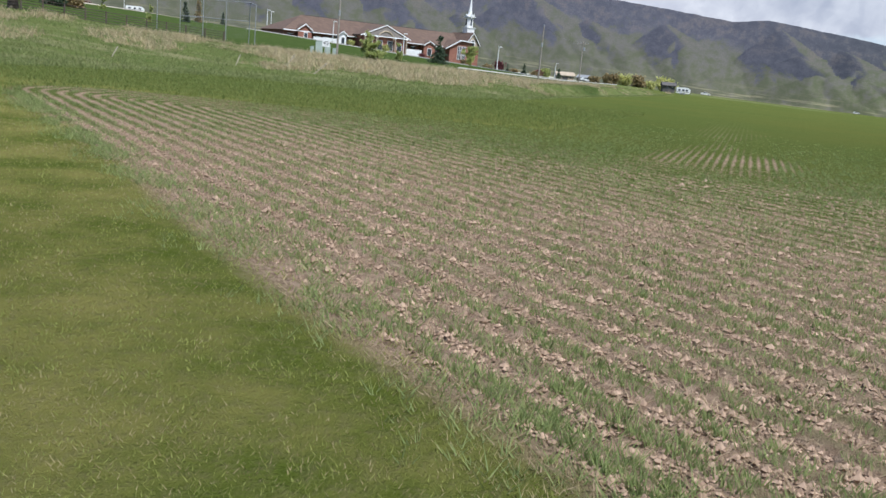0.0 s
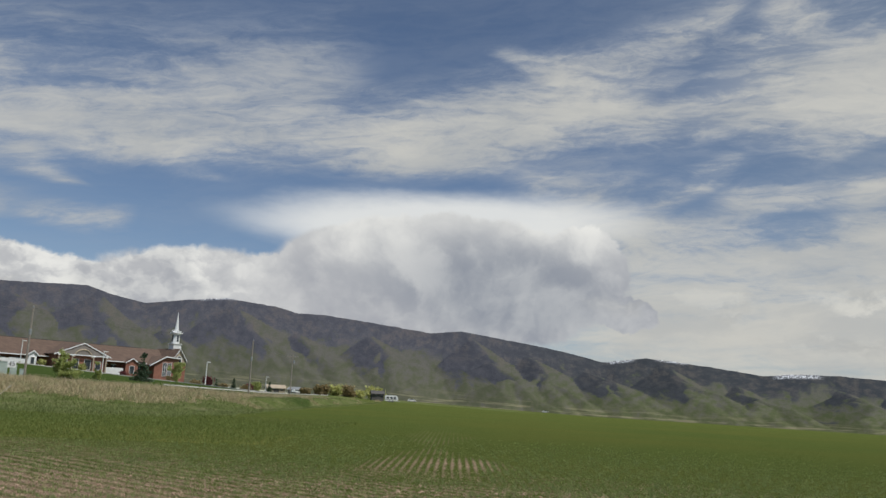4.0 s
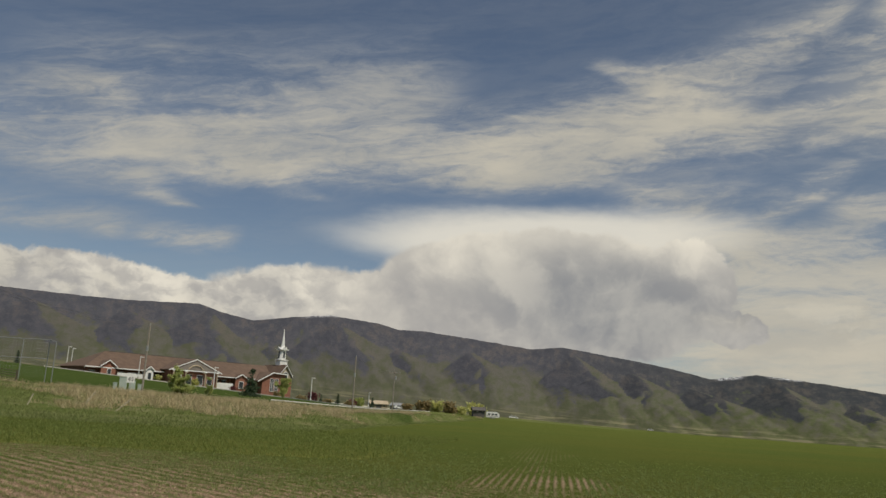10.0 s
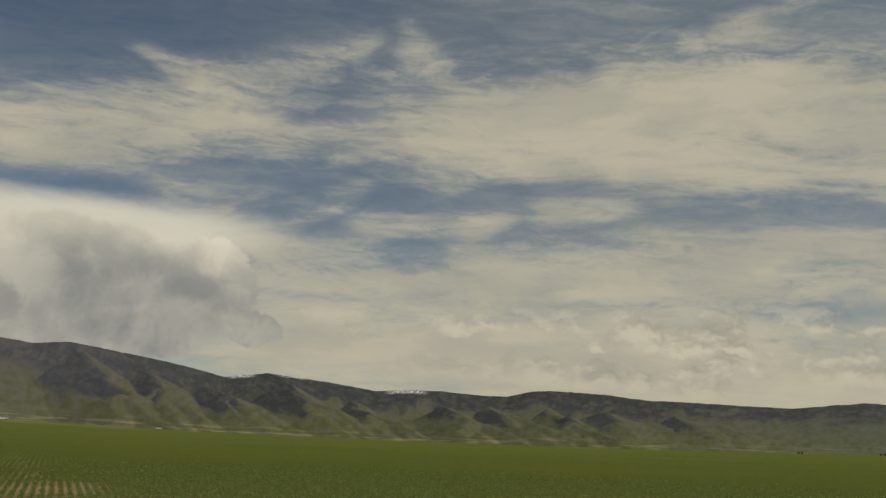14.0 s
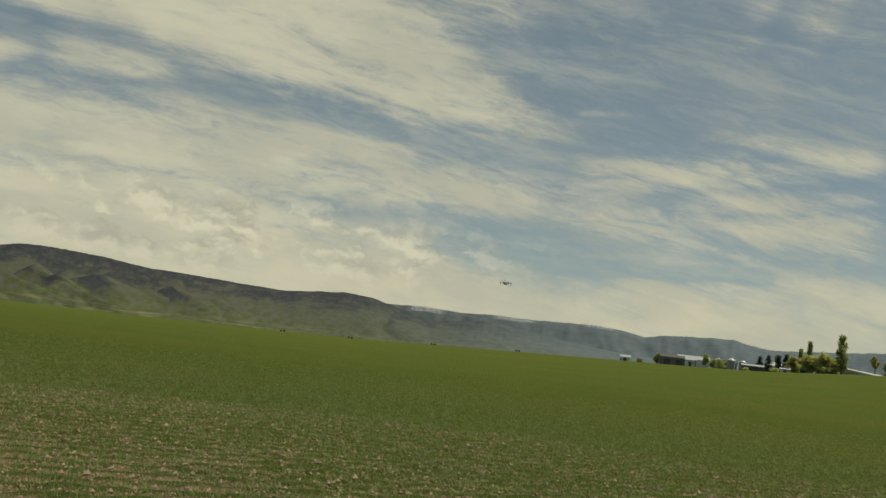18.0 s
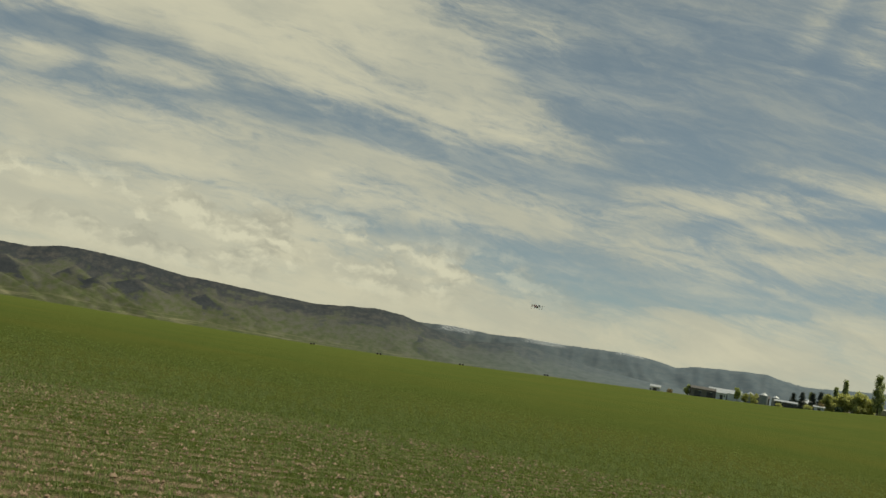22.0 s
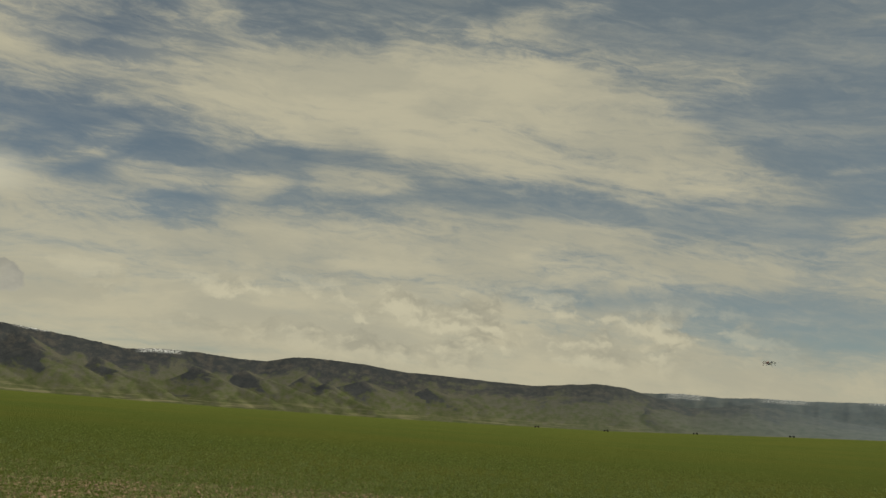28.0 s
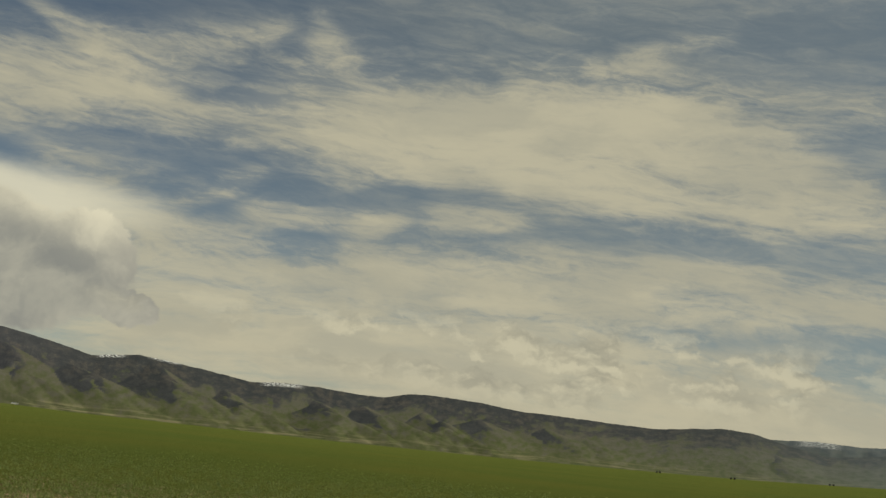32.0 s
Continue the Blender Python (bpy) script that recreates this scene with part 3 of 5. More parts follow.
def range_mesh(name, label, azs, depth, r, el, layers, material):
    """A radial sheet of hills: one row of places for each azimuth, from the foot to the crest."""
    a = np.repeat(azs[:, None], len(depth), axis=1)
    z = EYE + r * tan_d(el)
    v = np.stack((r * np.sin(np.radians(a)), r * np.cos(np.radians(a)), z), -1).reshape(-1, 3)
    ob = mesh_object(name, v, grid_faces(len(azs), len(depth)), material, smooth=True)
    tagged(ob, label, "mountain", kind="structure")
    for key, val in layers.items():
        at = ob.data.attributes.new(key, "FLOAT", "POINT")
        at.data.foreach_set("value", val.ravel().astype(np.float32))


def snow_caps(a, d, rise, caps):
    snow = np.zeros_like(a)
    for q, w, lo in caps:
        snow = np.maximum(snow, ease(1 - abs(a - q) / w, 0, 0.5) * ease(rise, lo, lo + 0.03) * (d > 0.85))
    return snow


def crest_line(azs, knots):
    """The skyline: broad bumps, then the ragged line of trees along it."""
    ragged = np.array([0.035 * noise.noise((q * 1.3, 1, 0)) + 0.025 * noise.noise((q * 3.7, 2, 0)) + 0.016 * noise.noise((q * 9.1, 4, 0)) for q in azs])
    return along(azs, knots) + ragged


def build_mountains(material):
    """A crest with spurs running down from it: each spur is a ridge that sinks and turns on its way to the valley floor."""
    azs = np.arange(-62, 95.01, 0.12)
    depth = np.linspace(0, 1, 150)
    a, d = np.meshgrid(azs, depth, indexing="ij")
    crest = np.repeat(crest_line(azs, RIDGE)[:, None], len(depth), axis=1)
    reach = along(a, ((-70, 3600), (0, 3500), (30, 3700), (60, 4100), (95, 4200)))
    near = along(a, ((-70, 1500), (0, 1500), (25, 1700), (60, 2300), (84, 2700), (95, 3000)))
    foot = along(a, ((-70, 2.0), (-28, 1.8), (-10, 0.9), (0, 0.4), (10, 0.0), (20, -0.35), (30, -0.58), (55, -0.66), (70, -0.42), (80, -0.05), (88, 0.3), (95, 0.5)))
    r = near + (reach - near) * d
    wall = 0.14 * d + 0.86 * ease(d, 0.50, 1.0) ** 1.25
    fan = 0.40 * d + 0.60 * ease(d, 0.30, 1.0)
    mild = ease(a, 50, 60)
    el = foot + (crest - foot) * (wall * (1 - mild) + fan * mild)
    side = np.full_like(el, 0.62) * (1 - mild) + 0.46 * mild
    rng = random.Random(8)
    lines = []
    for q, drift, share, k in SPURS:
        lines.append((q, drift, 0.97, rng.uniform(0.04, 0.12), float(along(q, RIDGE)) * share, k, rng.uniform(0.85, 1.1)))
        for way in (-1, 1, 1):
            s0 = rng.uniform(0.22, 0.62)
            lines.append((q + drift * s0, drift * (1 - s0) + way * rng.uniform(1.2, 3.0), 0.93 - 0.8 * s0, rng.uniform(0.04, 0.22),
                          float(along(q, RIDGE)) * share * (1 - s0) * 0.98, k * 1.25, rng.uniform(0.9, 1.25)))
    for q in np.arange(53.5, 92, 3.6):
        lines.append((q + rng.uniform(-1, 1), rng.uniform(1.5, 4), 0.8, 0.15, float(along(q, RIDGE)) * rng.uniform(0.5, 0.72), 0.2, 1.0))
    for q, bend, d0, d1, top, k, p in lines:
        s = np.clip((d0 - d) / (d0 - d1), 0, 1.2)
        mid = q + bend * np.clip(s, 0, 1) ** 0.85 + 0.28 * np.sin(s * 9 + q * 3) + 0.13 * np.sin(s * 23 + q)
        rel = a - mid
        base = np.minimum(top, crest)
        e = foot + (base - foot) * (1 - np.clip(s, 0, 1)) ** p - k * (np.sqrt(rel ** 2 + 0.03) - 0.17) - np.maximum(s - 1, 0) * 6
        e = np.where(d > d0, -9, np.minimum(e, crest - 0.02))
        win = e > el
        el = np.where(win, e, el)
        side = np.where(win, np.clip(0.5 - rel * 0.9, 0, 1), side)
    rough = np.array([noise.noise((q * 1.7, s * 26, 3)) + 0.6 * noise.noise((q * 4.1, s * 60, 5)) for q, s in zip(a.ravel(), d.ravel())]).reshape(a.shape)
    el = np.minimum(el + 0.035 * rough * np.clip(el - foot, 0, 1), np.where(d > 0.995, crest, crest - 0.004))
    el[:, -1] = crest[:, -1]
    rise = np.clip((el - foot) / (crest - foot), 0, 1)
    snow = snow_caps(a, d, rise, ((2.2, 1.4, 0.975), (29.4, 1.0, 0.95), (32.6, 1.2, 0.965), (40.2, 1.6, 0.92)))
    range_mesh("mountain_range", "long forested mountain range with green foothills and last snow", azs, depth, r, el,
               {"rise": rise, "across": a * 52.0, "gully": side, "snow": snow, "haze": 0.75 * ease(a, 56, 82), "far": 0.75 * ease(a, 70, 90), "deep": ease(a, 14, 32)}, material)


def build_far_range(material):
    """The range behind, closing the valley; its blue is haze painted into the colour."""
    azs = np.arange(58, 128.01, 0.12)
    depth = np.linspace(0, 1, 70)
    a, d = np.meshgrid(azs, depth, indexing="ij")
    crest = np.repeat(crest_line(azs, FAR_RIDGE)[:, None], len(depth), axis=1)
    foot = along(a, ((58, -0.6), (70, -0.35), (80, 0.05), (90, 0.4), (100, 0.9), (128, 1.1)))
    r = 4300 + 560 * d
    low = 0.55 * np.array([noise.noise((q * 0.16, 9, 0)) for q in azs])[:, None]
    fold = np.array([noise.noise((q * 0.9 + s * 1.5, s * 3.5, 7)) + 0.5 * noise.noise((q * 2.2, s * 7, 9)) for q, s in zip(a.ravel(), d.ravel())]).reshape(a.shape)
    el = foot + (crest - foot) * np.clip(0.25 * d + 0.75 * ease(d, 0.35 + low * 0.3, 1.0) + 0.09 * fold * d * (1 - d) * 4, 0, 0.995)
    el[:, -1] = crest[:, -1]
    rise = np.clip((el - foot) / (crest - foot), 0, 1)
    snow = snow_caps(a, d, rise, ((74.6, 1.5, 0.86), (80.6, 1.9, 0.88), (86.3, 1.4, 0.92)))
    range_mesh("mountain_range_far", "distant blue mountain range with snow along its crest", azs, depth, r, el,
               {"rise": rise, "across": a * 52.0, "gully": np.clip(0.5 + fold, 0, 1), "snow": snow, "haze": np.ones_like(a), "far": ease(a, 58, 96), "deep": np.ones_like(a)}, material)


M_MOUNTAIN = mountain_material()
build_far_range(M_MOUNTAIN)
build_mountains(M_MOUNTAIN)


# ---- mesh helpers ----
def part(name, bm, material, parent=None, label="", smooth=False):
    me = bpy.data.meshes.new(name)
    if smooth:
        for f in bm.faces:
            f.smooth = True
    bm.to_mesh(me)
    bm.free()
    me.materials.append(material)
    ob = new(name, me)
    if parent:
        ob.parent = parent
    if label:
        ob["label"] = label
    return ob


def thing(name, label, category, at=(0, 0, 0), turn=0.0, group="", kind=""):
    """An Empty at the base of a thing; turn in degrees about z."""
    ob = new(name)
    ob.empty_display_size = 0.2
    ob.matrix_world = Matrix.Translation(at) @ pose(0, 0, 0, 0, 0, turn)
    return tagged(ob, label, category, group, kind)


def add_box(bm, centre, size, turn=0.0, bevel=0.0, tilt=(0, 0)):
    r = bmesh.ops.create_cube(bm, size=1, matrix=pose(*centre, tilt[0], tilt[1], turn) @ Matrix.Diagonal((*size, 1)))
    if bevel:
        edges = list({e for v in r["verts"] for e in v.link_edges})
        bmesh.ops.bevel(bm, geom=edges, offset=bevel, segments=2, affect="EDGES")
    return bm


def box(centre, size, turn=0.0, bevel=0.0, tilt=(0, 0)):
    return add_box(bmesh.new(), centre, size, turn, bevel, tilt)


def add_rod(bm, a, b, r0, r1=None, sides=8):
    a, b = Vector(a), Vector(b)
    m = Matrix.Translation((a + b) / 2) @ (b - a).to_track_quat("Z", "Y").to_matrix().to_4x4()
    bmesh.ops.create_cone(bm, cap_ends=True, segments=sides, radius1=r0, radius2=r0 if r1 is None else r1, depth=(b - a).length, matrix=m)
    return bm


def rod(a, b, r0, r1=None, sides=8):
    return add_rod(bmesh.new(), a, b, r0, r1, sides)


def prism(points, depth_from, depth_to):
    """A solid from an outline in x and z, drawn out along y."""
    bm = bmesh.new()
    front = [bm.verts.new((x, depth_from, z)) for x, z in points]
    back = [bm.verts.new((x, depth_to, z)) for x, z in points]
    bm.faces.new(front)
    bm.faces.new(back[::-1])
    n = len(points)
    for i in range(n):
        bm.faces.new((front[i], back[i], back[(i + 1) % n], front[(i + 1) % n]))
    bmesh.ops.recalc_face_normals(bm, faces=bm.faces)
    return bm


def hull_faces(verts, faces):
    bm = bmesh.new()
    vs = [bm.verts.new(v) for v in verts]
    for f in faces:
        bm.faces.new([vs[i] for i in f])
    bmesh.ops.recalc_face_normals(bm, faces=bm.faces)
    return bm


# ---- materials of things ----
M_BRICK = surface("brick", (0.19, 0.075, 0.05), (0.33, 0.15, 0.10), 1.5, 0.85, grain=14)
M_SHINGLE = surface("shingle", (0.088, 0.056, 0.039), (0.145, 0.096, 0.068), 0.8, 0.9, grain=10)
M_WHITE = surface("white_paint", (0.62, 0.62, 0.60), (0.82, 0.82, 0.80), 1.2, 0.5, bump=0.05)
M_GLASS = surface("window_glass", (0.03, 0.035, 0.04), (0.06, 0.07, 0.08), 0.6, 0.12, bump=0)
M_POLE = surface("weathered_pole", (0.18, 0.155, 0.13), (0.34, 0.30, 0.25), 3.0, 0.9, grain=20)
M_STEEL = surface("galvanised_steel", (0.22, 0.23, 0.23), (0.38, 0.39, 0.39), 3.0, 0.55, 0.3)
M_RUST = surface("dark_pipe", (0.06, 0.05, 0.045), (0.14, 0.10, 0.08), 4.0, 0.7, 0.3)
M_CONCRETE = surface("concrete", (0.42, 0.40, 0.36), (0.60, 0.57, 0.51), 0.8, 0.9, grain=25)
M_CABINET = surface("utility_green", (0.30, 0.36, 0.32), (0.46, 0.52, 0.47), 2.0, 0.55)
M_BARK = surface("bark", (0.055, 0.042, 0.032), (0.15, 0.12, 0.09), 4.0, 0.95, bump=0.6, grain=25)
M_BLACK = surface("black_plastic", (0.012, 0.012, 0.012), (0.03, 0.03, 0.03), 8.0, 0.45)
M_RED = surface("red_plastic", (0.22, 0.015, 0.012), (0.36, 0.03, 0.02), 8.0, 0.4)
M_ORANGE = surface("orange_plastic", (0.75, 0.20, 0.02), (0.90, 0.30, 0.03), 8.0, 0.4)
M_YELLOW = surface("yellow_tape", (0.70, 0.45, 0.03), (0.85, 0.58, 0.05), 8.0, 0.5)
M_BLUE = surface("blue_wrap", (0.03, 0.06, 0.20), (0.06, 0.12, 0.35), 8.0, 0.4)
M_GREY = surface("grey_siding", (0.16, 0.14, 0.12), (0.26, 0.23, 0.20), 0.7, 0.8)
M_TAN = surface("tan_siding", (0.34, 0.27, 0.19), (0.48, 0.40, 0.29), 0.7, 0.8)
M_METALROOF = surface("pale_metal_roof", (0.40, 0.41, 0.42), (0.56, 0.57, 0.58), 0.5, 0.4, 0.3)
M_DARKROOF = surface("dark_roof", (0.06, 0.055, 0.05), (0.12, 0.11, 0.10), 0.8, 0.8)
M_STAKE = surface("bleached_wood", (0.36, 0.31, 0.23), (0.55, 0.49, 0.38), 5.0, 0.9)
L_COTTON = leafy("cottonwood_leaf", (0.24, 0.245, 0.07), (0.58, 0.55, 0.19))
L_YOUNG = leafy("young_leaf", (0.24, 0.29, 0.09), (0.54, 0.57, 0.21))
L_SPRUCE = leafy("spruce_needle", (0.045, 0.072, 0.040), (0.11, 0.15, 0.085))
L_POPLAR = leafy("poplar_leaf", (0.22, 0.26, 0.10), (0.45, 0.48, 0.20))
L_WILLOW = leafy("willow_leaf", (0.36, 0.38, 0.13), (0.70, 0.68, 0.28))
L_BROWN = leafy("bare_twig", (0.186, 0.152, 0.069), (0.419, 0.326, 0.164))
L_PINE = leafy("pine_needle", (0.07, 0.085, 0.075), (0.15, 0.17, 0.15))
L_PLUM = leafy("plum_leaf", (0.109, 0.034, 0.039), (0.248, 0.093, 0.093))
L_CROP = leafy("wheat_blade", (0.145, 0.200, 0.062), (0.38, 0.43, 0.165))
L_STRAW = leafy("straw", (0.26, 0.19, 0.11), (0.55, 0.43, 0.27))
L_LAWN = leafy("lawn_blade", (0.13, 0.175, 0.025), (0.40, 0.42, 0.12))
L_MARGIN = leafy("margin_blade", (0.10, 0.145, 0.028), (0.27, 0.31, 0.09))
L_DEAD = leafy("dead_grass", (0.24, 0.20, 0.08), (0.50, 0.42, 0.22))
L_VERGE = leafy("verge_grass", (0.13, 0.18, 0.05), (0.31, 0.33, 0.13))
L_DRY = leafy("dry_grass", (0.36, 0.28, 0.15), (0.70, 0.58, 0.37))
M_CLOD = leafy("soil_clod", (0.18, 0.120, 0.078), (0.47, 0.338, 0.235), 0.95, 0.0)


# ---- trees ----
def tubes(paths, sides=6):
    """Tapered tubes along lists of (point, radius)."""
    verts, faces = [], []
    for path in paths:
        base = len(verts)
        for i, (p, r) in enumerate(path):
            q = path[min(i + 1, len(path) - 1)][0] - path[max(i - 1, 0)][0]
            side = q.cross(Vector((0.3, 0.9, 0.1))).normalized()
            other = q.cross(side).normalized()
            for k in range(sides):
                a = 2 * math.pi * k / sides
                verts.append(p + (side * math.cos(a) + other * math.sin(a)) * r)
        for i in range(len(path) - 1):
            for k in range(sides):
                a, b = base + i * sides + k, base + i * sides + (k + 1) % sides
                faces.append((a, b, b + sides, a + sides))
    return verts, faces


def limb(rng, start, way, length, radius, steps=5, bend=0.25, lift=0.1):
    path, p, d = [], start.copy(), way.normalized()
    for i in range(steps + 1):
        path.append((p.copy(), max(radius * (1 - 0.75 * i / steps), 0.008)))
        d = (d + Vector((rng.uniform(-bend, bend), rng.uniform(-bend, bend), rng.uniform(-bend, bend) * 0.5 + lift))).normalized()
        p += d * length / steps
    return path


def leaves(rng, centres, spread, per, size, flat=0.6):
    """Small four-cornered leaf clumps scattered round points."""
    g = np.random.default_rng(rng.randrange(1 << 30))
    c = np.repeat(np.array([tuple(q) for q in centres]), per, axis=0)
    c = c + g.normal(0, 1, c.shape) * spread * np.array((1, 1, flat))
    n = len(c)
    u = g.normal(0, 1, (n, 3)); u /= np.linalg.norm(u, axis=1, keepdims=True)
    w = g.normal(0, 1, (n, 3)); w = np.cross(u, w); w /= np.linalg.norm(w, axis=1, keepdims=True)
    s = size * g.uniform(0.5, 1.3, (n, 1))
    v = np.stack((c - u * s, c + w * s * 0.6, c + u * s, c - w * s * 0.5), 1).reshape(-1, 3)
    f = np.arange(n * 4).reshape(-1, 4)
    return v, f


def broadleaf(label, at, height_m, spread, leaf, seed, trunk=0.35, clumps=7, per=26, size=0.25, limbs=9, droop=0.0, low=0.25, category="tree", name="tree", clump=0.10):
    rng = random.Random(seed)
    t = thing(name, label, category, at, rng.uniform(0, 360))
    paths, tips = [], []
    stem = limb(rng, Vector((0, 0, -0.3)), Vector((0, 0, 1)), height_m * 0.62, trunk, 6, 0.12, 0.1)
    paths.append(stem)
    for k in range(limbs):
        i = rng.randint(1 + int(low * 3), len(stem) - 1)
        a = 2 * math.pi * (k + rng.uniform(-0.3, 0.3)) / limbs
        up = rng.uniform(0.25, 1.3) * (0.5 + i / len(stem))
        br = limb(rng, stem[i][0], Vector((math.cos(a), math.sin(a), up)), spread * rng.uniform(0.7, 1.15), stem[i][1] * 0.5, 5, 0.25, 0.08 - droop)
        paths.append(br)
        tips += [q for q, _ in br[2:]]
        for j in range(clumps):
            s = br[rng.randint(1, len(br) - 1)]
            tw = limb(rng, s[0], Vector((rng.uniform(-1, 1), rng.uniform(-1, 1), rng.uniform(-0.2, 0.9))), spread * rng.uniform(0.2, 0.5), s[1] * 0.32, 3, 0.3, 0.05 - droop)
            paths.append(tw)
            tips += [q for q, _ in tw[1:]]
    top = max(p.z for p in tips)
    fit = height_m * 0.97 / top
    v, f = tubes(paths)
    v = [Vector((p.x, p.y, p.z * fit)) for p in v]
    mesh_object("trunk", v, f, M_BARK, True, t)
    tips = [Vector((p.x, p.y, p.z * fit)) for p in tips]
    v, f = leaves(rng, tips, spread * clump, per, size, 0.8)
    mesh_object("crown", v, f, leaf, False, t)
    return t


def conifer(label, at, height_m, width, seed, leaf=None, name="spruce_tree"):
    rng = random.Random(seed)
    t = thing(name, label, "tree", at)
    stem = [(Vector((0, 0, -0.3)), 0.03 * height_m), (Vector((0, 0, height_m * 0.97)), 0.01)]
    v, f = tubes([stem])
    mesh_object("trunk", v, f, M_BARK, True, t)
    pts = []
    for i in range(int(26 + 10 * height_m)):
        h = 0.05 + 0.95 * rng.random() ** 1.8
        a = rng.uniform(0, 2 * math.pi)
        reach = width * (1 - h) * rng.uniform(0.65, 1.1) + 0.05
        for k in range(4):
            s = (k + 1) / 4
            pts.append(Vector((math.cos(a) * reach * s, math.sin(a) * reach * s, height_m * h - 0.12 * reach * s + 0.05)))
    v, f = leaves(rng, pts, 0.04 * height_m, 5, 0.045 * height_m, 0.5)
    mesh_object("crown", v, f, leaf or L_SPRUCE, False, t)
    return t


def column_tree(label, at, height_m, width, seed, leaf):
    rng = random.Random(seed)
    t = thing("poplar_tree", label, "tree", at)
    paths = [[(Vector((0, 0, -0.3)), 0.35), (Vector((0, 0, height_m * 0.5)), 0.2), (Vector((0, 0, height_m * 0.95)), 0.03)]]
    pts = []
    for i in range(70):
        h = rng.uniform(0.06, 0.98)
        a = rng.uniform(0, 6.28)
        w = width * (math.sin(math.pi * min(1, h * 0.85 + 0.12)) ** 0.6) * rng.uniform(0.3, 1.0)
        br = limb(rng, Vector((0, 0, height_m * h * 0.9)), Vector((math.cos(a) * w, math.sin(a) * w, 1.6)), height_m * 0.11, 0.06, 3, 0.1, 0.1)
        paths.append(br)
        pts += [q + Vector((math.cos(a), math.sin(a), 0)) * w * 0.6 for q, _ in br]
    v, f = tubes(paths, 5)
    mesh_object("trunk", v, f, M_BARK, True, t)
    v, f = leaves(rng, [Vector((p.x, p.y, min(p.z, height_m))) for p in pts], 0.35, 15, 0.38, 1.3)
    mesh_object("crown", v, f, leaf, False, t)
    return t


def bush(label, at, w, h, leaf, seed, name="bush"):
    rng = random.Random(seed)
    t = thing(name, label, "bush", at)
    paths, pts = [], []
    for i in range(16):
        a = rng.uniform(0, 6.28)
        br = limb(rng, Vector((rng.uniform(-w, w) * 0.35, rng.uniform(-w, w) * 0.2, -0.1)), Vector((math.cos(a) * 0.6, math.sin(a) * 0.5, 1.2)), h * rng.uniform(0.6, 1.0), 0.05, 4, 0.25, 0.1)
        paths.append(br)
        pts += [q for q, _ in br[1:]]
    v, f = tubes(paths, 5)
    mesh_object("stems", v, f, M_BARK, True, t)
    v, f = leaves(rng, pts, 0.14 * w + 0.05, 12, 0.08 * (w + h), 0.7)
    v[:, 2] = np.maximum(v[:, 2], 0.0)
    mesh_object("leaves", v, f, leaf, False, t)
    return t


# ---- the meeting house ----
def gable(parent, name, x, w, y_front, y_back, eave, rise, wall, over=0.35, windows=(), z0=0.0, front_label=""):
    """A gabled projection: brick front, white fascia boards, two roof slopes."""
    g = part(name, prism([(x - w / 2, z0), (x + w / 2, z0), (x + w / 2, eave), (x, eave + rise), (x - w / 2, eave)], y_front, y_back), wall, parent, front_label)
    for s in (-1, 1):
        pts = [(x, eave + rise + 0.06), (x + s * (w / 2 + over), eave - over * rise / (w / 2) + 0.06), (x + s * (w / 2 + over), eave - over * rise / (w / 2) + 0.26), (x, eave + rise + 0.26)]
        part("roof_slope", prism(pts, y_front - over, y_back), M_SHINGLE, g)
        pts = [(x, eave + rise - 0.06), (x + s * (w / 2 + over), eave - over * rise / (w / 2) - 0.06), (x + s * (w / 2 + over), eave - over * rise / (w / 2) + 0.22), (x, eave + rise + 0.22)]
        part("fascia", prism(pts, y_front - over - 0.12, y_front - over + 0.02), M_WHITE, g, "white painted fascia board")
    for wx, wz, ww, wh in windows:
        win = part("window", box((x + wx, y_front - 0.03, wz), (ww, 0.12, wh)), M_GLASS, g)
        for k in (-1, 1):
            part("window_frame", box((x + wx + k * (ww / 2 + 0.03), y_front - 0.06, wz), (0.09, 0.2, wh + 0.18)), M_WHITE, win)
            part("window_frame", box((x + wx, y_front - 0.06, wz + k * (wh / 2 + 0.06)), (ww, 0.2, 0.13)), M_WHITE, win)
    return g


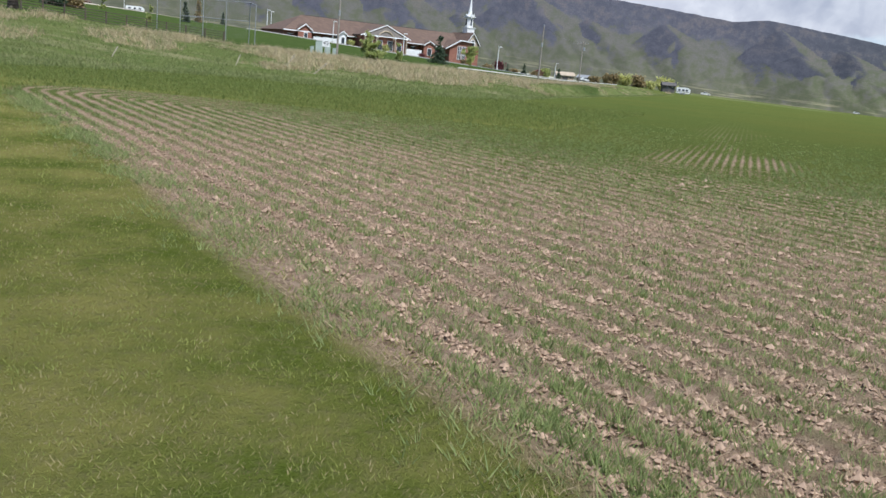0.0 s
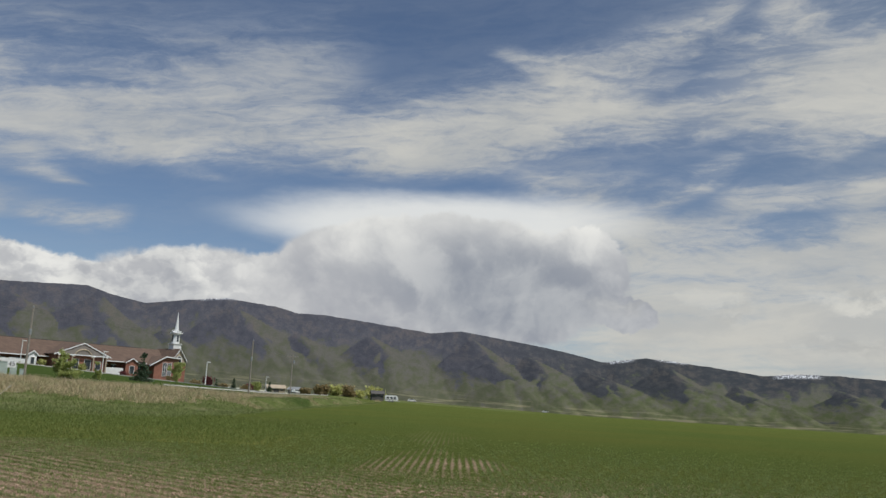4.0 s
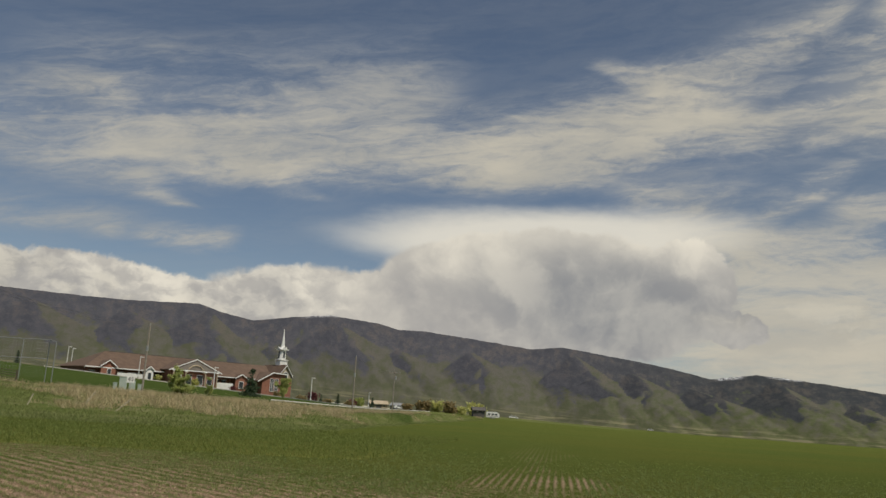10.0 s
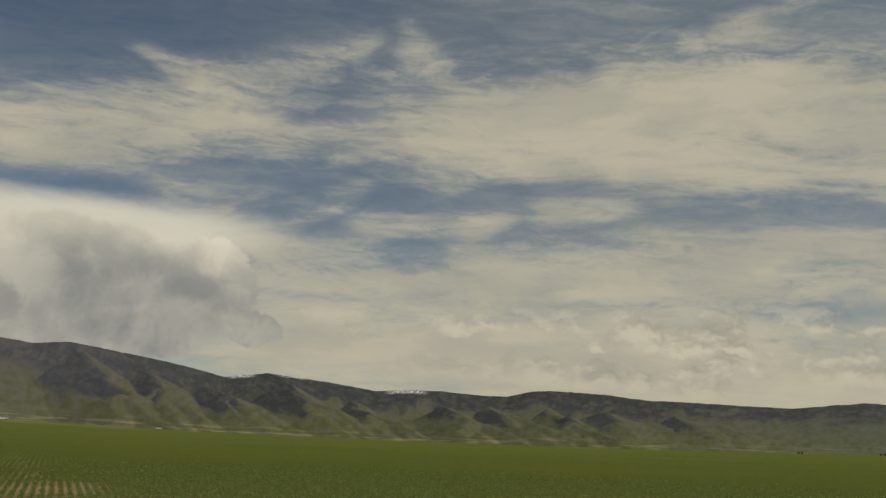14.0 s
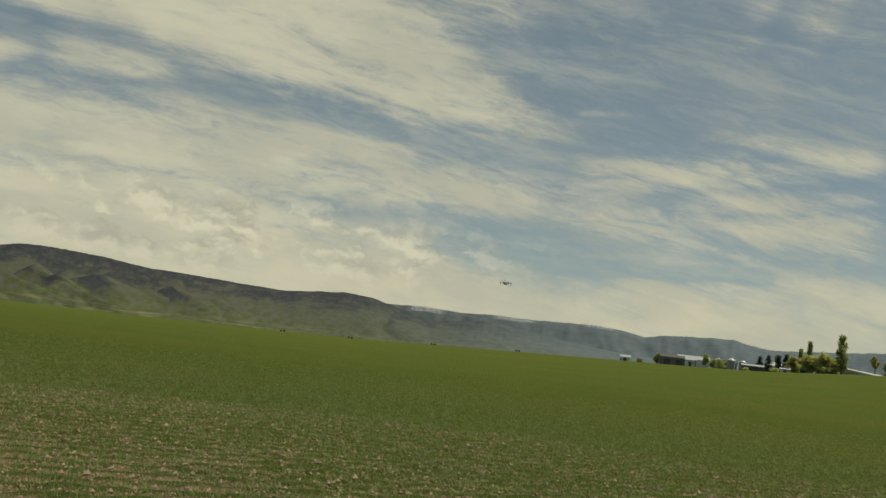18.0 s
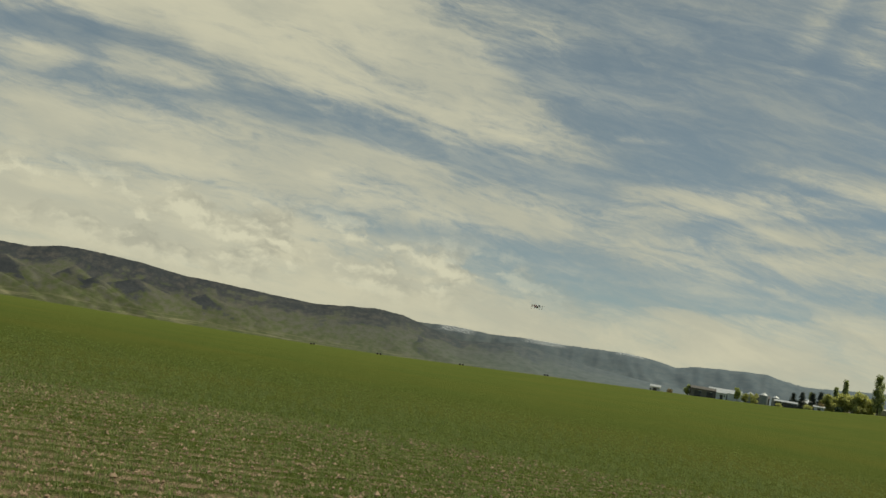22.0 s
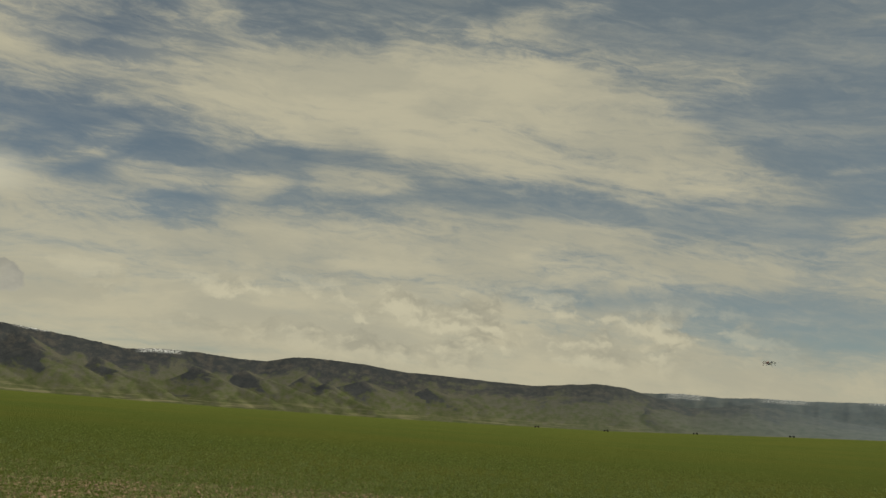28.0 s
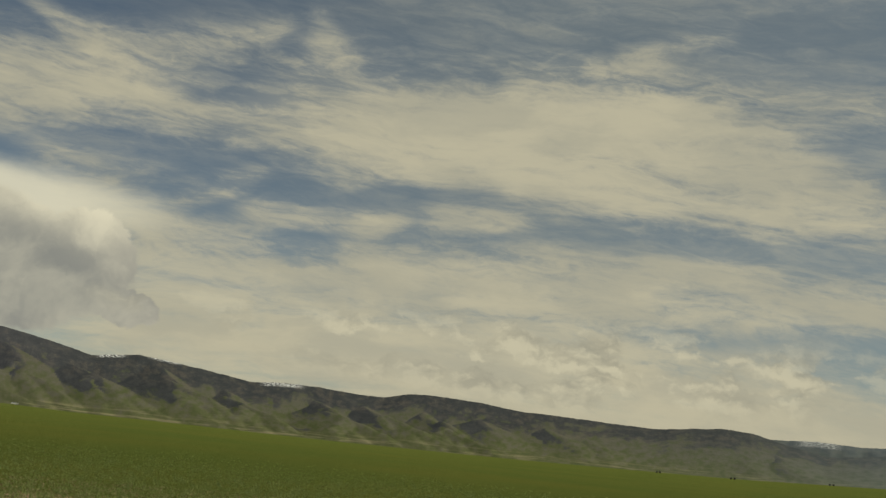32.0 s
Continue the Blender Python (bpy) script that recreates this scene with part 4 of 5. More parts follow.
def build_church():
    left, right = Vector((-45.3, 223.0, 0)), Vector((7.0, 255.7, 0))
    ang = math.degrees(math.atan2(right.y - left.y, right.x - left.x))
    length = (right - left).length
    base = 4.4
    c = thing("church", "red brick church with brown shingle roof and white trim", "church", (left.x, left.y, base), ang)
    depth, eave, ridge = 18.0, 3.5, 8.0
    part("wall", box((26.4, depth / 2 + 0.6, (eave - 3) / 2), (57.4, depth - 1.2, eave + 3)), M_BRICK, c)
    x0, x1 = -3.0, 55.6
    part("roof", hull_faces([(x0, -0.9, eave), (x1, -0.9, eave), (x1, depth + 0.9, eave), (x0, depth + 0.9, eave), (x0 + 8.4, depth / 2, ridge), (x1 - 1.2, depth / 2, ridge)],
                            [(0, 1, 5, 4), (2, 3, 4, 5), (1, 2, 5), (3, 0, 4), (0, 3, 2, 1)]), M_SHINGLE, c)
    part("ridge_cap", box((x0 + 30, depth / 2, ridge + 0.02), (42.0, 0.36, 0.14)), M_DARKROOF, c)
    part("gutter", box((26.3, -0.95, eave - 0.02), (58.4, 0.16, 0.24)), M_WHITE, c, "white eaves gutter")
    part("soffit", box((26.3, -0.15, eave - 0.12), (58.2, 1.4, 0.08)), M_TAN, c)
    # windows between the projections
    for x in (-0.6, 7.0, 9.4, 11.2, 16.2, 33.4, 35.6, 43.2):
        w = part("window", box((x, 0.52, 1.75), (1.2, 0.14, 1.7)), M_GLASS, c)
        part("window_frame", box((x, 0.44, 2.66), (1.5, 0.16, 0.14)), M_WHITE, w)
        part("window_frame", box((x, 0.44, 0.84), (1.5, 0.16, 0.14)), M_WHITE, w)
        part("glazing_bar", box((x, 0.42, 1.75), (0.06, 0.1, 1.7)), M_WHITE, w)
    gable(c, "end_gable", 2.9, 3.7, -1.0, 6, 3.9, 1.35, M_BRICK, 0.3, windows=((0.2, 2.4, 0.9, 1.5),))
    gable(c, "small_gable", 13.5, 2.0, -1.2, 6, 3.75, 0.75, M_WHITE, 0.25, windows=((0, 2.0, 0.9, 2.0),))
    # entrance front: a wide shallow pediment over a shaded porch with a brick arch
    p = gable(c, "portico_gable", 24.4, 13.6, -4.2, 12, 4.3, 2.9, M_BRICK, 0.7, windows=((-4.4, 1.9, 1.4, 2.0), (-1.6, 2.0, 1.6, 2.4), (1.6, 2.0, 1.6, 2.4), (4.4, 1.9, 1.4, 2.0)))
    part("pediment", prism([(18.6, 4.45), (30.2, 4.45), (24.4, 6.85)], -4.85, -4.25), M_GREY, p, "grey-brown boarded pediment")
    part("lintel", box((24.4, -4.95, 4.25), (13.2, 0.2, 0.26)), M_WHITE, p)
    bm = bmesh.new()
    for k in range(11):
        a0, a1 = math.pi * k / 11, math.pi * (k + 1) / 11
        add_rod(bm, (24.4 + 2.3 * math.cos(a0), -4.9, 3.7 + 2.0 * math.sin(a0)), (24.4 + 2.3 * math.cos(a1), -4.9, 3.7 + 2.0 * math.sin(a1)), 0.17, sides=6)
    part("arch", bm, M_TAN, p, "pale stone arch over the entrance")
    for x in (18.2, 21.6, 27.2, 30.6):
        col = part("column", rod((x, -4.95, -2.2), (x, -4.95, 4.1), 0.2, 0.17, 12), M_TAN, p, "slender tan column")
        part("capital", box((x, -4.95, 4.04), (0.6, 0.5, 0.16)), M_WHITE, col)
    gable(c, "small_gable", 39.9, 3.6, -1.4, 6, 3.35, 1.05, M_BRICK, 0.3, windows=((0, 1.6, 1.3, 1.8),))
    # chapel wing: a half gable with a tall divided window
    wing = part("chapel_wing", prism([(45.6, -3), (53.0, -3), (53.0, 5.25), (48.6, 5.45), (45.6, 3.75)], -3.0, 9), M_BRICK, c)
    part("roof_slope", prism([(43.9, 2.95), (48.7, 5.62), (48.7, 5.84), (43.9, 3.17)], -3.5, 9), M_SHINGLE, wing)
    part("roof_slope", prism([(48.7, 5.62), (53.6, 5.38), (53.6, 5.60), (48.7, 5.84)], -3.5, 9), M_SHINGLE, wing)
    part("fascia", prism([(43.9, 2.80), (48.7, 5.48), (48.7, 5.80), (43.9, 3.12)], -3.62, -3.48), M_WHITE, wing, "white painted fascia board")
    part("fascia", prism([(48.7, 5.48), (53.6, 5.24), (53.6, 5.56), (48.7, 5.80)], -3.62, -3.48), M_WHITE, wing, "white painted fascia board")
    for x in (48.7, 50.2):
        w = part("tall_window", box((x, -3.04, 2.2), (1.05, 0.14, 3.6)), M_GLASS, wing, "tall divided chapel window")
        for k in (-0.56, 0.0, 0.56):
            part("glazing_bar", box((x + k, -3.1, 2.2), (0.1, 0.12, 3.7)), M_WHITE, w)
        for z in (0.4, 1.6, 2.8, 4.0):
            part("glazing_bar", box((x, -3.1, z), (1.05, 0.12, 0.09)), M_WHITE, w)
    # gable end under the steeple, with its arched window
    e = gable(c, "end_front", 53.8, 4.0, -1.6, 10, 5.3, 2.75, M_TAN, 0.4)
    bm = bmesh.new()
    add_box(bm, (53.8, -1.62, 4.6), (1.2, 0.14, 1.8))
    bmesh.ops.create_cone(bm, cap_ends=True, segments=20, radius1=0.6, radius2=0.6, depth=0.14, matrix=pose(53.8, -1.62, 5.5, 90, 0, 0))
    part("arched_window", bm, M_GLASS, e)
    bm = bmesh.new()
    for k in range(13):
        a0, a1 = math.pi * k / 13, math.pi * (k + 1) / 13
        add_rod(bm, (53.8 + 0.72 * math.cos(a0), -1.7, 5.5 + 0.72 * math.sin(a0)), (53.8 + 0.72 * math.cos(a1), -1.7, 5.5 + 0.72 * math.sin(a1)), 0.12)
    for q in (-1, 1):
        add_box(bm, (53.8 + q * 0.72, -1.7, 4.6), (0.22, 0.2, 1.9))
    part("window_frame", bm, M_WHITE, e)
    part("lower_wall", box((53.8, -1.75, 0.4), (4.3, 0.2, 6.8)), M_BRICK, e)
    # steeple
    sx, sy = 55.0, 3.0
    st = part("steeple", box((sx, sy, ridge + 0.55), (2.5, 2.5, 2.3), bevel=0.04), M_WHITE, c, "white steeple on the roof ridge")
    part("moulding", box((sx, sy, ridge + 1.75), (2.9, 2.9, 0.22), bevel=0.04), M_WHITE, st)
    bm = bmesh.new()
    bmesh.ops.create_cone(bm, cap_ends=True, segments=8, radius1=1.12, radius2=1.05, depth=3.0, matrix=pose(sx, sy, ridge + 3.3, 0, 0, 22.5))
    part("belfry", bm, M_WHITE, st)
    for k in range(4):
        a = k * math.pi / 2
        part("louvre", box((sx + 1.02 * math.cos(a), sy + 1.02 * math.sin(a), ridge + 3.3), (0.12, 0.55, 1.9), math.degrees(a)), M_GLASS, st, "dark belfry louvre")
        bm = bmesh.new()
        bmesh.ops.create_cone(bm, cap_ends=True, segments=3, radius1=0.75, radius2=0.75, depth=0.3, matrix=pose(sx + 1.15 * math.cos(a), sy + 1.15 * math.sin(a), ridge + 5.0, 0, 90, math.degrees(a)))
        part("pediment", bm, M_WHITE, st)
    part("cornice", box((sx, sy, ridge + 4.85), (2.7, 2.7, 0.26), bevel=0.05), M_WHITE, st)
    bm = bmesh.new()
    bmesh.ops.create_cone(bm, cap_ends=True, segments=8, radius1=0.98, radius2=0.55, depth=1.0, matrix=pose(sx, sy, ridge + 5.45, 0, 0, 22.5))
    part("spire_foot", bm, M_WHITE, st)
    part("spire", rod((sx, sy, ridge + 5.9), (sx, sy, ridge + 11.0), 0.55, 0.03, 8), M_WHITE, st, "slender white spire")
    # planters and screens along the front
    for x, z, w in ((8.3, 1.2, 7.4), (34.3, 0.6, 5.0)):
        part("screen_wall", box((x, -2.6, z), (w, 0.3, 2.4), bevel=0.05), M_WHITE, c, "low white screen wall")
    part("roof_vent", rod((16, depth / 2 - 1, ridge - 0.4), (16, depth / 2 - 1, ridge + 1.2), 0.08), M_BLACK, c)
    return c


build_church()


# ---- paved strips by the church ----
def ribbon(name, path, width, material, thick, label, category, lift=0.05):
    """A paved strip with a real thickness that follows the ground."""
    bm = bmesh.new()
    pts = []
    for (a0, r0), (a1, r1) in zip(path, path[1:]):
        for k in range(12):
            pts.append((a0 + (a1 - a0) * k / 12, r0 + (r1 - r0) * k / 12))
    pts.append(path[-1])
    ring = []
    for az, r in pts:
        lo, hi = spot(az, r - width / 2), spot(az, r + width / 2)
        ring.append([bm.verts.new(q) for q in (lo + Vector((0, 0, lift + thick)), hi + Vector((0, 0, lift + thick)), hi - Vector((0, 0, 0.5)), lo - Vector((0, 0, 0.5)))])
    for p, q in zip(ring, ring[1:]):
        for k in range(4):
            bm.faces.new((p[k], p[(k + 1) % 4], q[(k + 1) % 4], q[k]))
    bm.faces.new(ring[0])
    bm.faces.new(ring[-1])
    bmesh.ops.recalc_face_normals(bm, faces=bm.faces)
    return tagged(part(name, bm, material), label, category, kind="structure")


ribbon("pavement_church", ((-14.4, 226), (-9, 222), (-4, 230), (0.5, 222), (4.0, 205), (7.2, 200)), 3.0, M_CONCRETE, 0.12, "pale concrete kerb and pavement before the church", "pavement")
ribbon("road_drive", ((-0.5, 158), (3, 172), (7, 195), (10, 235)), 7.0, M_CONCRETE, 0.05, "pale gravel drive leading past the church", "road")
ribbon("road_side", ((-32, 180), (-26, 200), (-20, 230), (-14, 262)), 9.0, M_STAKE, 0.05, "pale dry roadside strip beyond the lawn", "road")


# ---- poles, wires, lamps ----
def utility_pole(az, r, h, arm, label, lean=0.0):
    at = spot(az, r)
    t = thing("utility_pole", label, "pole", at, -az, "poles along the road")
    part("shaft", rod((0, 0, -0.5), (lean, 0, h), 0.15, 0.1, 10), M_POLE, t)
    if arm:
        part("crossarm", box((0, -0.16, h - 0.5), (2.5, 0.12, 0.14), bevel=0.015), M_POLE, t)
        for x in (-1.1, -0.45, 0.45, 1.1):
            part("insulator", rod((x, -0.16, h - 0.43), (x, -0.16, h - 0.2), 0.06, 0.04), M_STEEL, t)
        part("transformer", rod((0.32, -0.1, h - 1.9), (0.32, -0.1, h - 1.2), 0.2), M_STEEL, t)
    else:
        part("insulator", rod((0, 0, h), (0, 0, h + 0.25), 0.06, 0.04), M_STEEL, t)
        part("marker_band", rod((0, 0, h * 0.62), (0, 0, h * 0.70), 0.17), M_STEEL, t)
    return at + Vector((0, 0, h))


top3 = utility_pole(-8.57, 115, 8.6, False, "tall weathered wooden utility pole beside the cabinets")
topA = utility_pole(4.84, 146, 8.9, False, "tall bare wooden utility pole on the verge")
topB = utility_pole(7.5, 190, 8.7, True, "wooden utility pole with crossarm at the roadside")
top0 = utility_pole(-44, 36, 9.5, False, "weathered wooden utility pole beside the lawn")


def wire(a, b, sag, off):
    bm = bmesh.new()
    n = 24
    prev = None
    for i in range(n + 1):
        s = i / n
        p = a.lerp(b, s) + Vector((off, 0, -sag * 4 * s * (1 - s) - abs(off) * 0.5))
        if prev is not None:
            add_rod(bm, prev, p, 0.008, 0.008, 4)
        prev = p
    return tagged(part("overhead_wire", bm, M_BLACK), "thin dark wire strung between the utility poles", "wire", "wires along the road")


for a, b, sag in ((top0, top3, 1.2), (top3, topA, 0.7), (topA, topB, 0.8)):
    for off in (-0.02, 0.9):
        wire(a, b, sag, off)


def lamp_post(az, r, h, label="tall pale lamp post with a flat head"):
    at = spot(az, r)
    t = thing("street_lamp", label, "lamp post", at, -az, "lamps round the car park")
    part("post", rod((0, 0, 0), (0, 0, h), 0.11, 0.08), M_WHITE, t)
    part("plinth", rod((0, 0, -0.3), (0, 0, 0.5), 0.25), M_CONCRETE, t)
    part("head", box((0.35, 0, h), (0.95, 0.4, 0.2), bevel=0.04), M_WHITE, t)


for az, r, h in ((-8.9, 215, 5.2), (-4.25, 205, 5.0), (2.05, 215, 5.6), (-13.15, 250, 6.2), (-12.9, 254, 6.0), (-21.8, 380, 6.0), (5.9, 300, 5.0)):
    lamp_post(az, r, h)


# ---- cabinets, speed sign, stakes ----
def cabinet(az, r, w, h, d, label):
    t = thing("utility_cabinet", label, "cabinet", spot(az, r), -az, "cabinets by the pole")
    part("body", box((0, 0, h / 2 - 0.1), (w, d, h + 0.2), bevel=0.03), M_CABINET, t)
    part("lid", box((0, 0, h + 0.03), (w + 0.1, d + 0.1, 0.08), bevel=0.02), M_CABINET, t)
    dr = part("door", box((0, -d / 2 - 0.015, h * 0.52), (w * 0.84, 0.03, h * 0.8), bevel=0.008), M_CABINET, t)
    part("handle", box((w * 0.3, -d / 2 - 0.05, h * 0.55), (0.05, 0.05, 0.16)), M_STEEL, dr)


cabinet(-9.75, 112, 0.9, 1.75, 0.7, "pale green metal utility cabinet on the verge")
cabinet(-9.2, 112.5, 0.75, 1.4, 0.6, "pale green metal utility cabinet on the verge")
cabinet(-10.2, 112, 0.45, 1.0, 0.4, "small pale green utility pedestal on the verge")
cabinet(-8.75, 112, 0.45, 1.05, 0.4, "small pale green utility pedestal on the verge")

sg = thing("speed_sign", "white rectangular speed sign with black figures on a post", "sign", spot(-9.32, 110.5), 9.32)
part("post", box((0, 0.04, 1.1), (0.06, 0.05, 2.6)), M_STEEL, sg)
plate = part("plate", box((0, 0, 1.75), (0.92, 0.02, 1.15), bevel=0.008), M_WHITE, sg)


def lettering(text, parent, at, size):
    cu = bpy.data.curves.new("figures", "FONT")
    cu.body, cu.size, cu.align_x, cu.align_y, cu.extrude = text, size, "CENTER", "CENTER", 0.004
    tmp = bpy.data.objects.new("figures", cu)
    scene.collection.objects.link(tmp)
    me = bpy.data.meshes.new_from_object(tmp.evaluated_get(bpy.context.evaluated_depsgraph_get()))
    bpy.data.objects.remove(tmp)
    me.materials.clear()
    me.materials.append(M_BLACK)
    ob = new("figures", me)
    ob.parent = parent
    ob.matrix_local = pose(*at, 90, 0, 0)
    return ob


lettering("45", plate, (0, -0.016, 1.6), 0.72)

for az, r, ln, tilt in ((-11.9, 74, 1.5, 33), (-10.0, 71, 1.45, 46), (-15.0, 72, 1.0, 20), (-22.5, 66, 0.9, 28)):
    st = thing("wooden_stake", "bleached leaning wooden stake in the rough grass", "stake", spot(az, r), -az, "stakes along the verge")
    part("shaft", box((math.sin(radians(tilt)) * ln / 2, 0, math.cos(radians(tilt)) * ln / 2 - 0.05), (0.07, 0.05, ln), 0, 0.008, (0, tilt)), M_STAKE, st)
    part("tie", box((math.sin(radians(tilt)) * ln * 0.85, 0, math.cos(radians(tilt)) * ln * 0.85 - 0.05), (0.085, 0.065, 0.05), 0, 0.0, (0, tilt)), M_STEEL, st)


# ---- pipe fence and ball-field backstop ----
def pipe_fence():
    a0, a1, n = -31.0, -15.8, 13
    pts = [spot(a0 + (a1 - a0) * k / n, 97 + 15 * k / n) for k in range(n + 1)]
    t = thing("pipe_fence", "dark rusty pipe fence with five rails along the lawn", "fence", pts[0])
    o = pts[0]
    for k, p in enumerate(pts):
        part("post", rod(p - o - Vector((0, 0, 0.4)), p - o + Vector((0, 0, 1.5)), 0.09), M_RUST, t)
    for a, b in zip(pts, pts[1:]):
        for h in (0.25, 0.55, 0.85, 1.12, 1.4):
            part("rail", rod(a - o + Vector((0, 0, h)), b - o + Vector((0, 0, h)), 0.035, sides=6), M_RUST, t)


pipe_fence()


def backstop():
    l, r = spot(-18.5, 138), spot(-14.25, 133)
    o = l.copy()
    t = thing("backstop", "tall grey pipe backstop frame with wire netting", "backstop", o)
    d = (r - l)
    d.z = 0
    h = 5.4
    base = [l + d * k / 3 for k in range(4)]
    zt = max(l.z, r.z) + h - 0.2
    for b in base:
        z = height(b.x, b.y)
        part("post", rod(Vector((b.x, b.y, z - 0.4)) - o, Vector((b.x, b.y, zt)) - o, 0.06), M_STEEL, t)
    for f in (1.0, 0.5):
        z = zt - (1 - f) * h
        part("rail", rod(Vector((l.x, l.y, z)) - o, Vector((r.x, r.y, z)) - o, 0.05), M_STEEL, t)
    back = d.cross(Vector((0, 0, 1))).normalized() * -2.8
    for b in (base[0], base[3]):
        e = b - back - d.normalized() * (2.2 if b is base[0] else -2.2)
        z = height(e.x, e.y)
        part("post", rod(Vector((e.x, e.y, z - 0.4)) - o, Vector((e.x, e.y, zt - 0.4)) - o, 0.06), M_STEEL, t)
        part("rail", rod(Vector((e.x, e.y, zt - 0.4)) - o, Vector((b.x, b.y, zt)) - o, 0.05), M_STEEL, t)
    bm = bmesh.new()
    n = 26
    for k in range(n + 1):
        p = l + d * k / n
        add_rod(bm, Vector((p.x, p.y, max(l.z, r.z))) - o, Vector((p.x, p.y, zt)) - o, 0.006, 0.006, 3)
    for k in range(12):
        z = max(l.z, r.z) + (h - 0.2) * k / 12
        add_rod(bm, Vector((l.x, l.y, z)) - o, Vector((r.x, r.y, z)) - o, 0.006, 0.006, 3)
    part("netting", bm, M_STEEL, t, "thin grey wire netting")


backstop()


# ---- trees and bushes near the church and the road ----
broadleaf("large spreading cottonwood in fresh yellow-green leaf by the fence", spot(-27.9, 104), 15.0, 10.0, L_COTTON, 13, 0.62, 18, 26, 0.18, 18, 0.0, 0.6, clump=0.055)
broadleaf("small young tree in light green leaf on the lawn", spot(-6.3, 125), 4.1, 1.75, L_YOUNG, 21, 0.07, 6, 34, 0.13, 12)
broadleaf("slim young tree in light green leaf on the lawn", spot(-4.45, 150), 2.9, 0.8, L_YOUNG, 22, 0.05, 4, 18, 0.11, 8)
broadleaf("small young tree in light green leaf on the lawn", spot(0.2, 162), 4.2, 1.35, L_YOUNG, 23, 0.06, 6, 32, 0.13, 11)
broadleaf("thin young tree in pale leaf beyond the fence", spot(-20.3, 160), 3.0, 0.8, L_YOUNG, 24, 0.05, 4, 12, 0.11, 7)
broadleaf("thin young tree in pale leaf beyond the fence", spot(-23.0, 190), 2.8, 0.9, L_YOUNG, 25, 0.05, 4, 14, 0.12, 7)
conifer("dark green spruce on the church lawn", spot(-1.85, 172), 5.1, 2.3, 31)
conifer("dark green spruce beyond the backstop", spot(-18.2, 190), 3.9, 1.0, 32)
conifer("narrow dark juniper beyond the backstop", spot(-17.4, 205), 4.9, 0.55, 33, L_BROWN, "juniper_tree")
conifer("narrow dark juniper beyond the backstop", spot(-15.9, 230), 3.0, 0.5, 34, None, "juniper_tree")
conifer("dark green spruce beside the church drive", spot(3.85, 270), 3.0, 0.9, 35)
conifer("small dark spruce beside the church drive", spot(2.75, 275), 2.2, 0.6, 36)
conifer("dark green spruce behind the drive", spot(6.15, 305), 3.4, 1.0, 37)
bush("dark hedge behind the cottonwood", spot(-25.8, 170), 3.4, 2.2, L_SPRUCE, 41)
bush("dark hedge behind the cottonwood", spot(-24.6, 172), 2.6, 1.8, L_BROWN, 42)
for i, (az, r, w, h, leaf, words) in enumerate((
        (-12.2, 235, 1.4, 1.3, L_SPRUCE, "dark rounded shrub at the church corner"), (2.2, 285, 2.4, 2.6, L_PLUM, "reddish purple plum shrub beyond the church"),
        (4.8, 290, 2.0, 2.0, L_PLUM, "reddish purple plum shrub beyond the church"), (5.3, 310, 2.4, 3.0, L_YOUNG, "light green shrub beside the pale house"),
        (3.2, 250, 2.2, 0.9, L_BROWN, "low brown shrub along the drive"), (4.6, 262, 2.4, 1.0, L_BROWN, "low brown shrub along the drive"),
        (1.4, 240, 2.2, 0.8, L_BROWN, "low brown shrub along the drive"), (9.5, 262, 3.2, 3.2, L_BROWN, "brown bare bush at the field corner"),
        (10.5, 268, 3.2, 3.4, L_WILLOW, "olive bush at the field corner"), (11.4, 262, 3.0, 3.2, L_BROWN, "brown bare bush at the field corner"),
        (12.1, 275, 2.4, 2.4, L_WILLOW, "olive bush at the field corner"), (13.1, 300, 3.4, 4.6, L_WILLOW, "pale green bush behind the trailer"),
        (8.5, 285, 2.4, 2.0, L_BROWN, "brown bare bush by the roadside"), (-11.2, 236, 1.1, 1.0, L_PLUM, "small dark shrub before the church wall"),
        (-7.7, 232, 1.0, 1.6, L_WILLOW, "green shrub before the church wall"), (-5.4, 233, 1.2, 1.9, L_WILLOW, "green shrub before the church wall"),
        (-3.0, 238, 1.2, 1.2, L_PLUM, "small dark shrub before the church wall"), (-0.2, 236, 1.0, 1.4, L_BROWN, "brown shrub before the chapel wing"))):
    bush(words, spot(az, r), w, h, leaf, 50 + i)


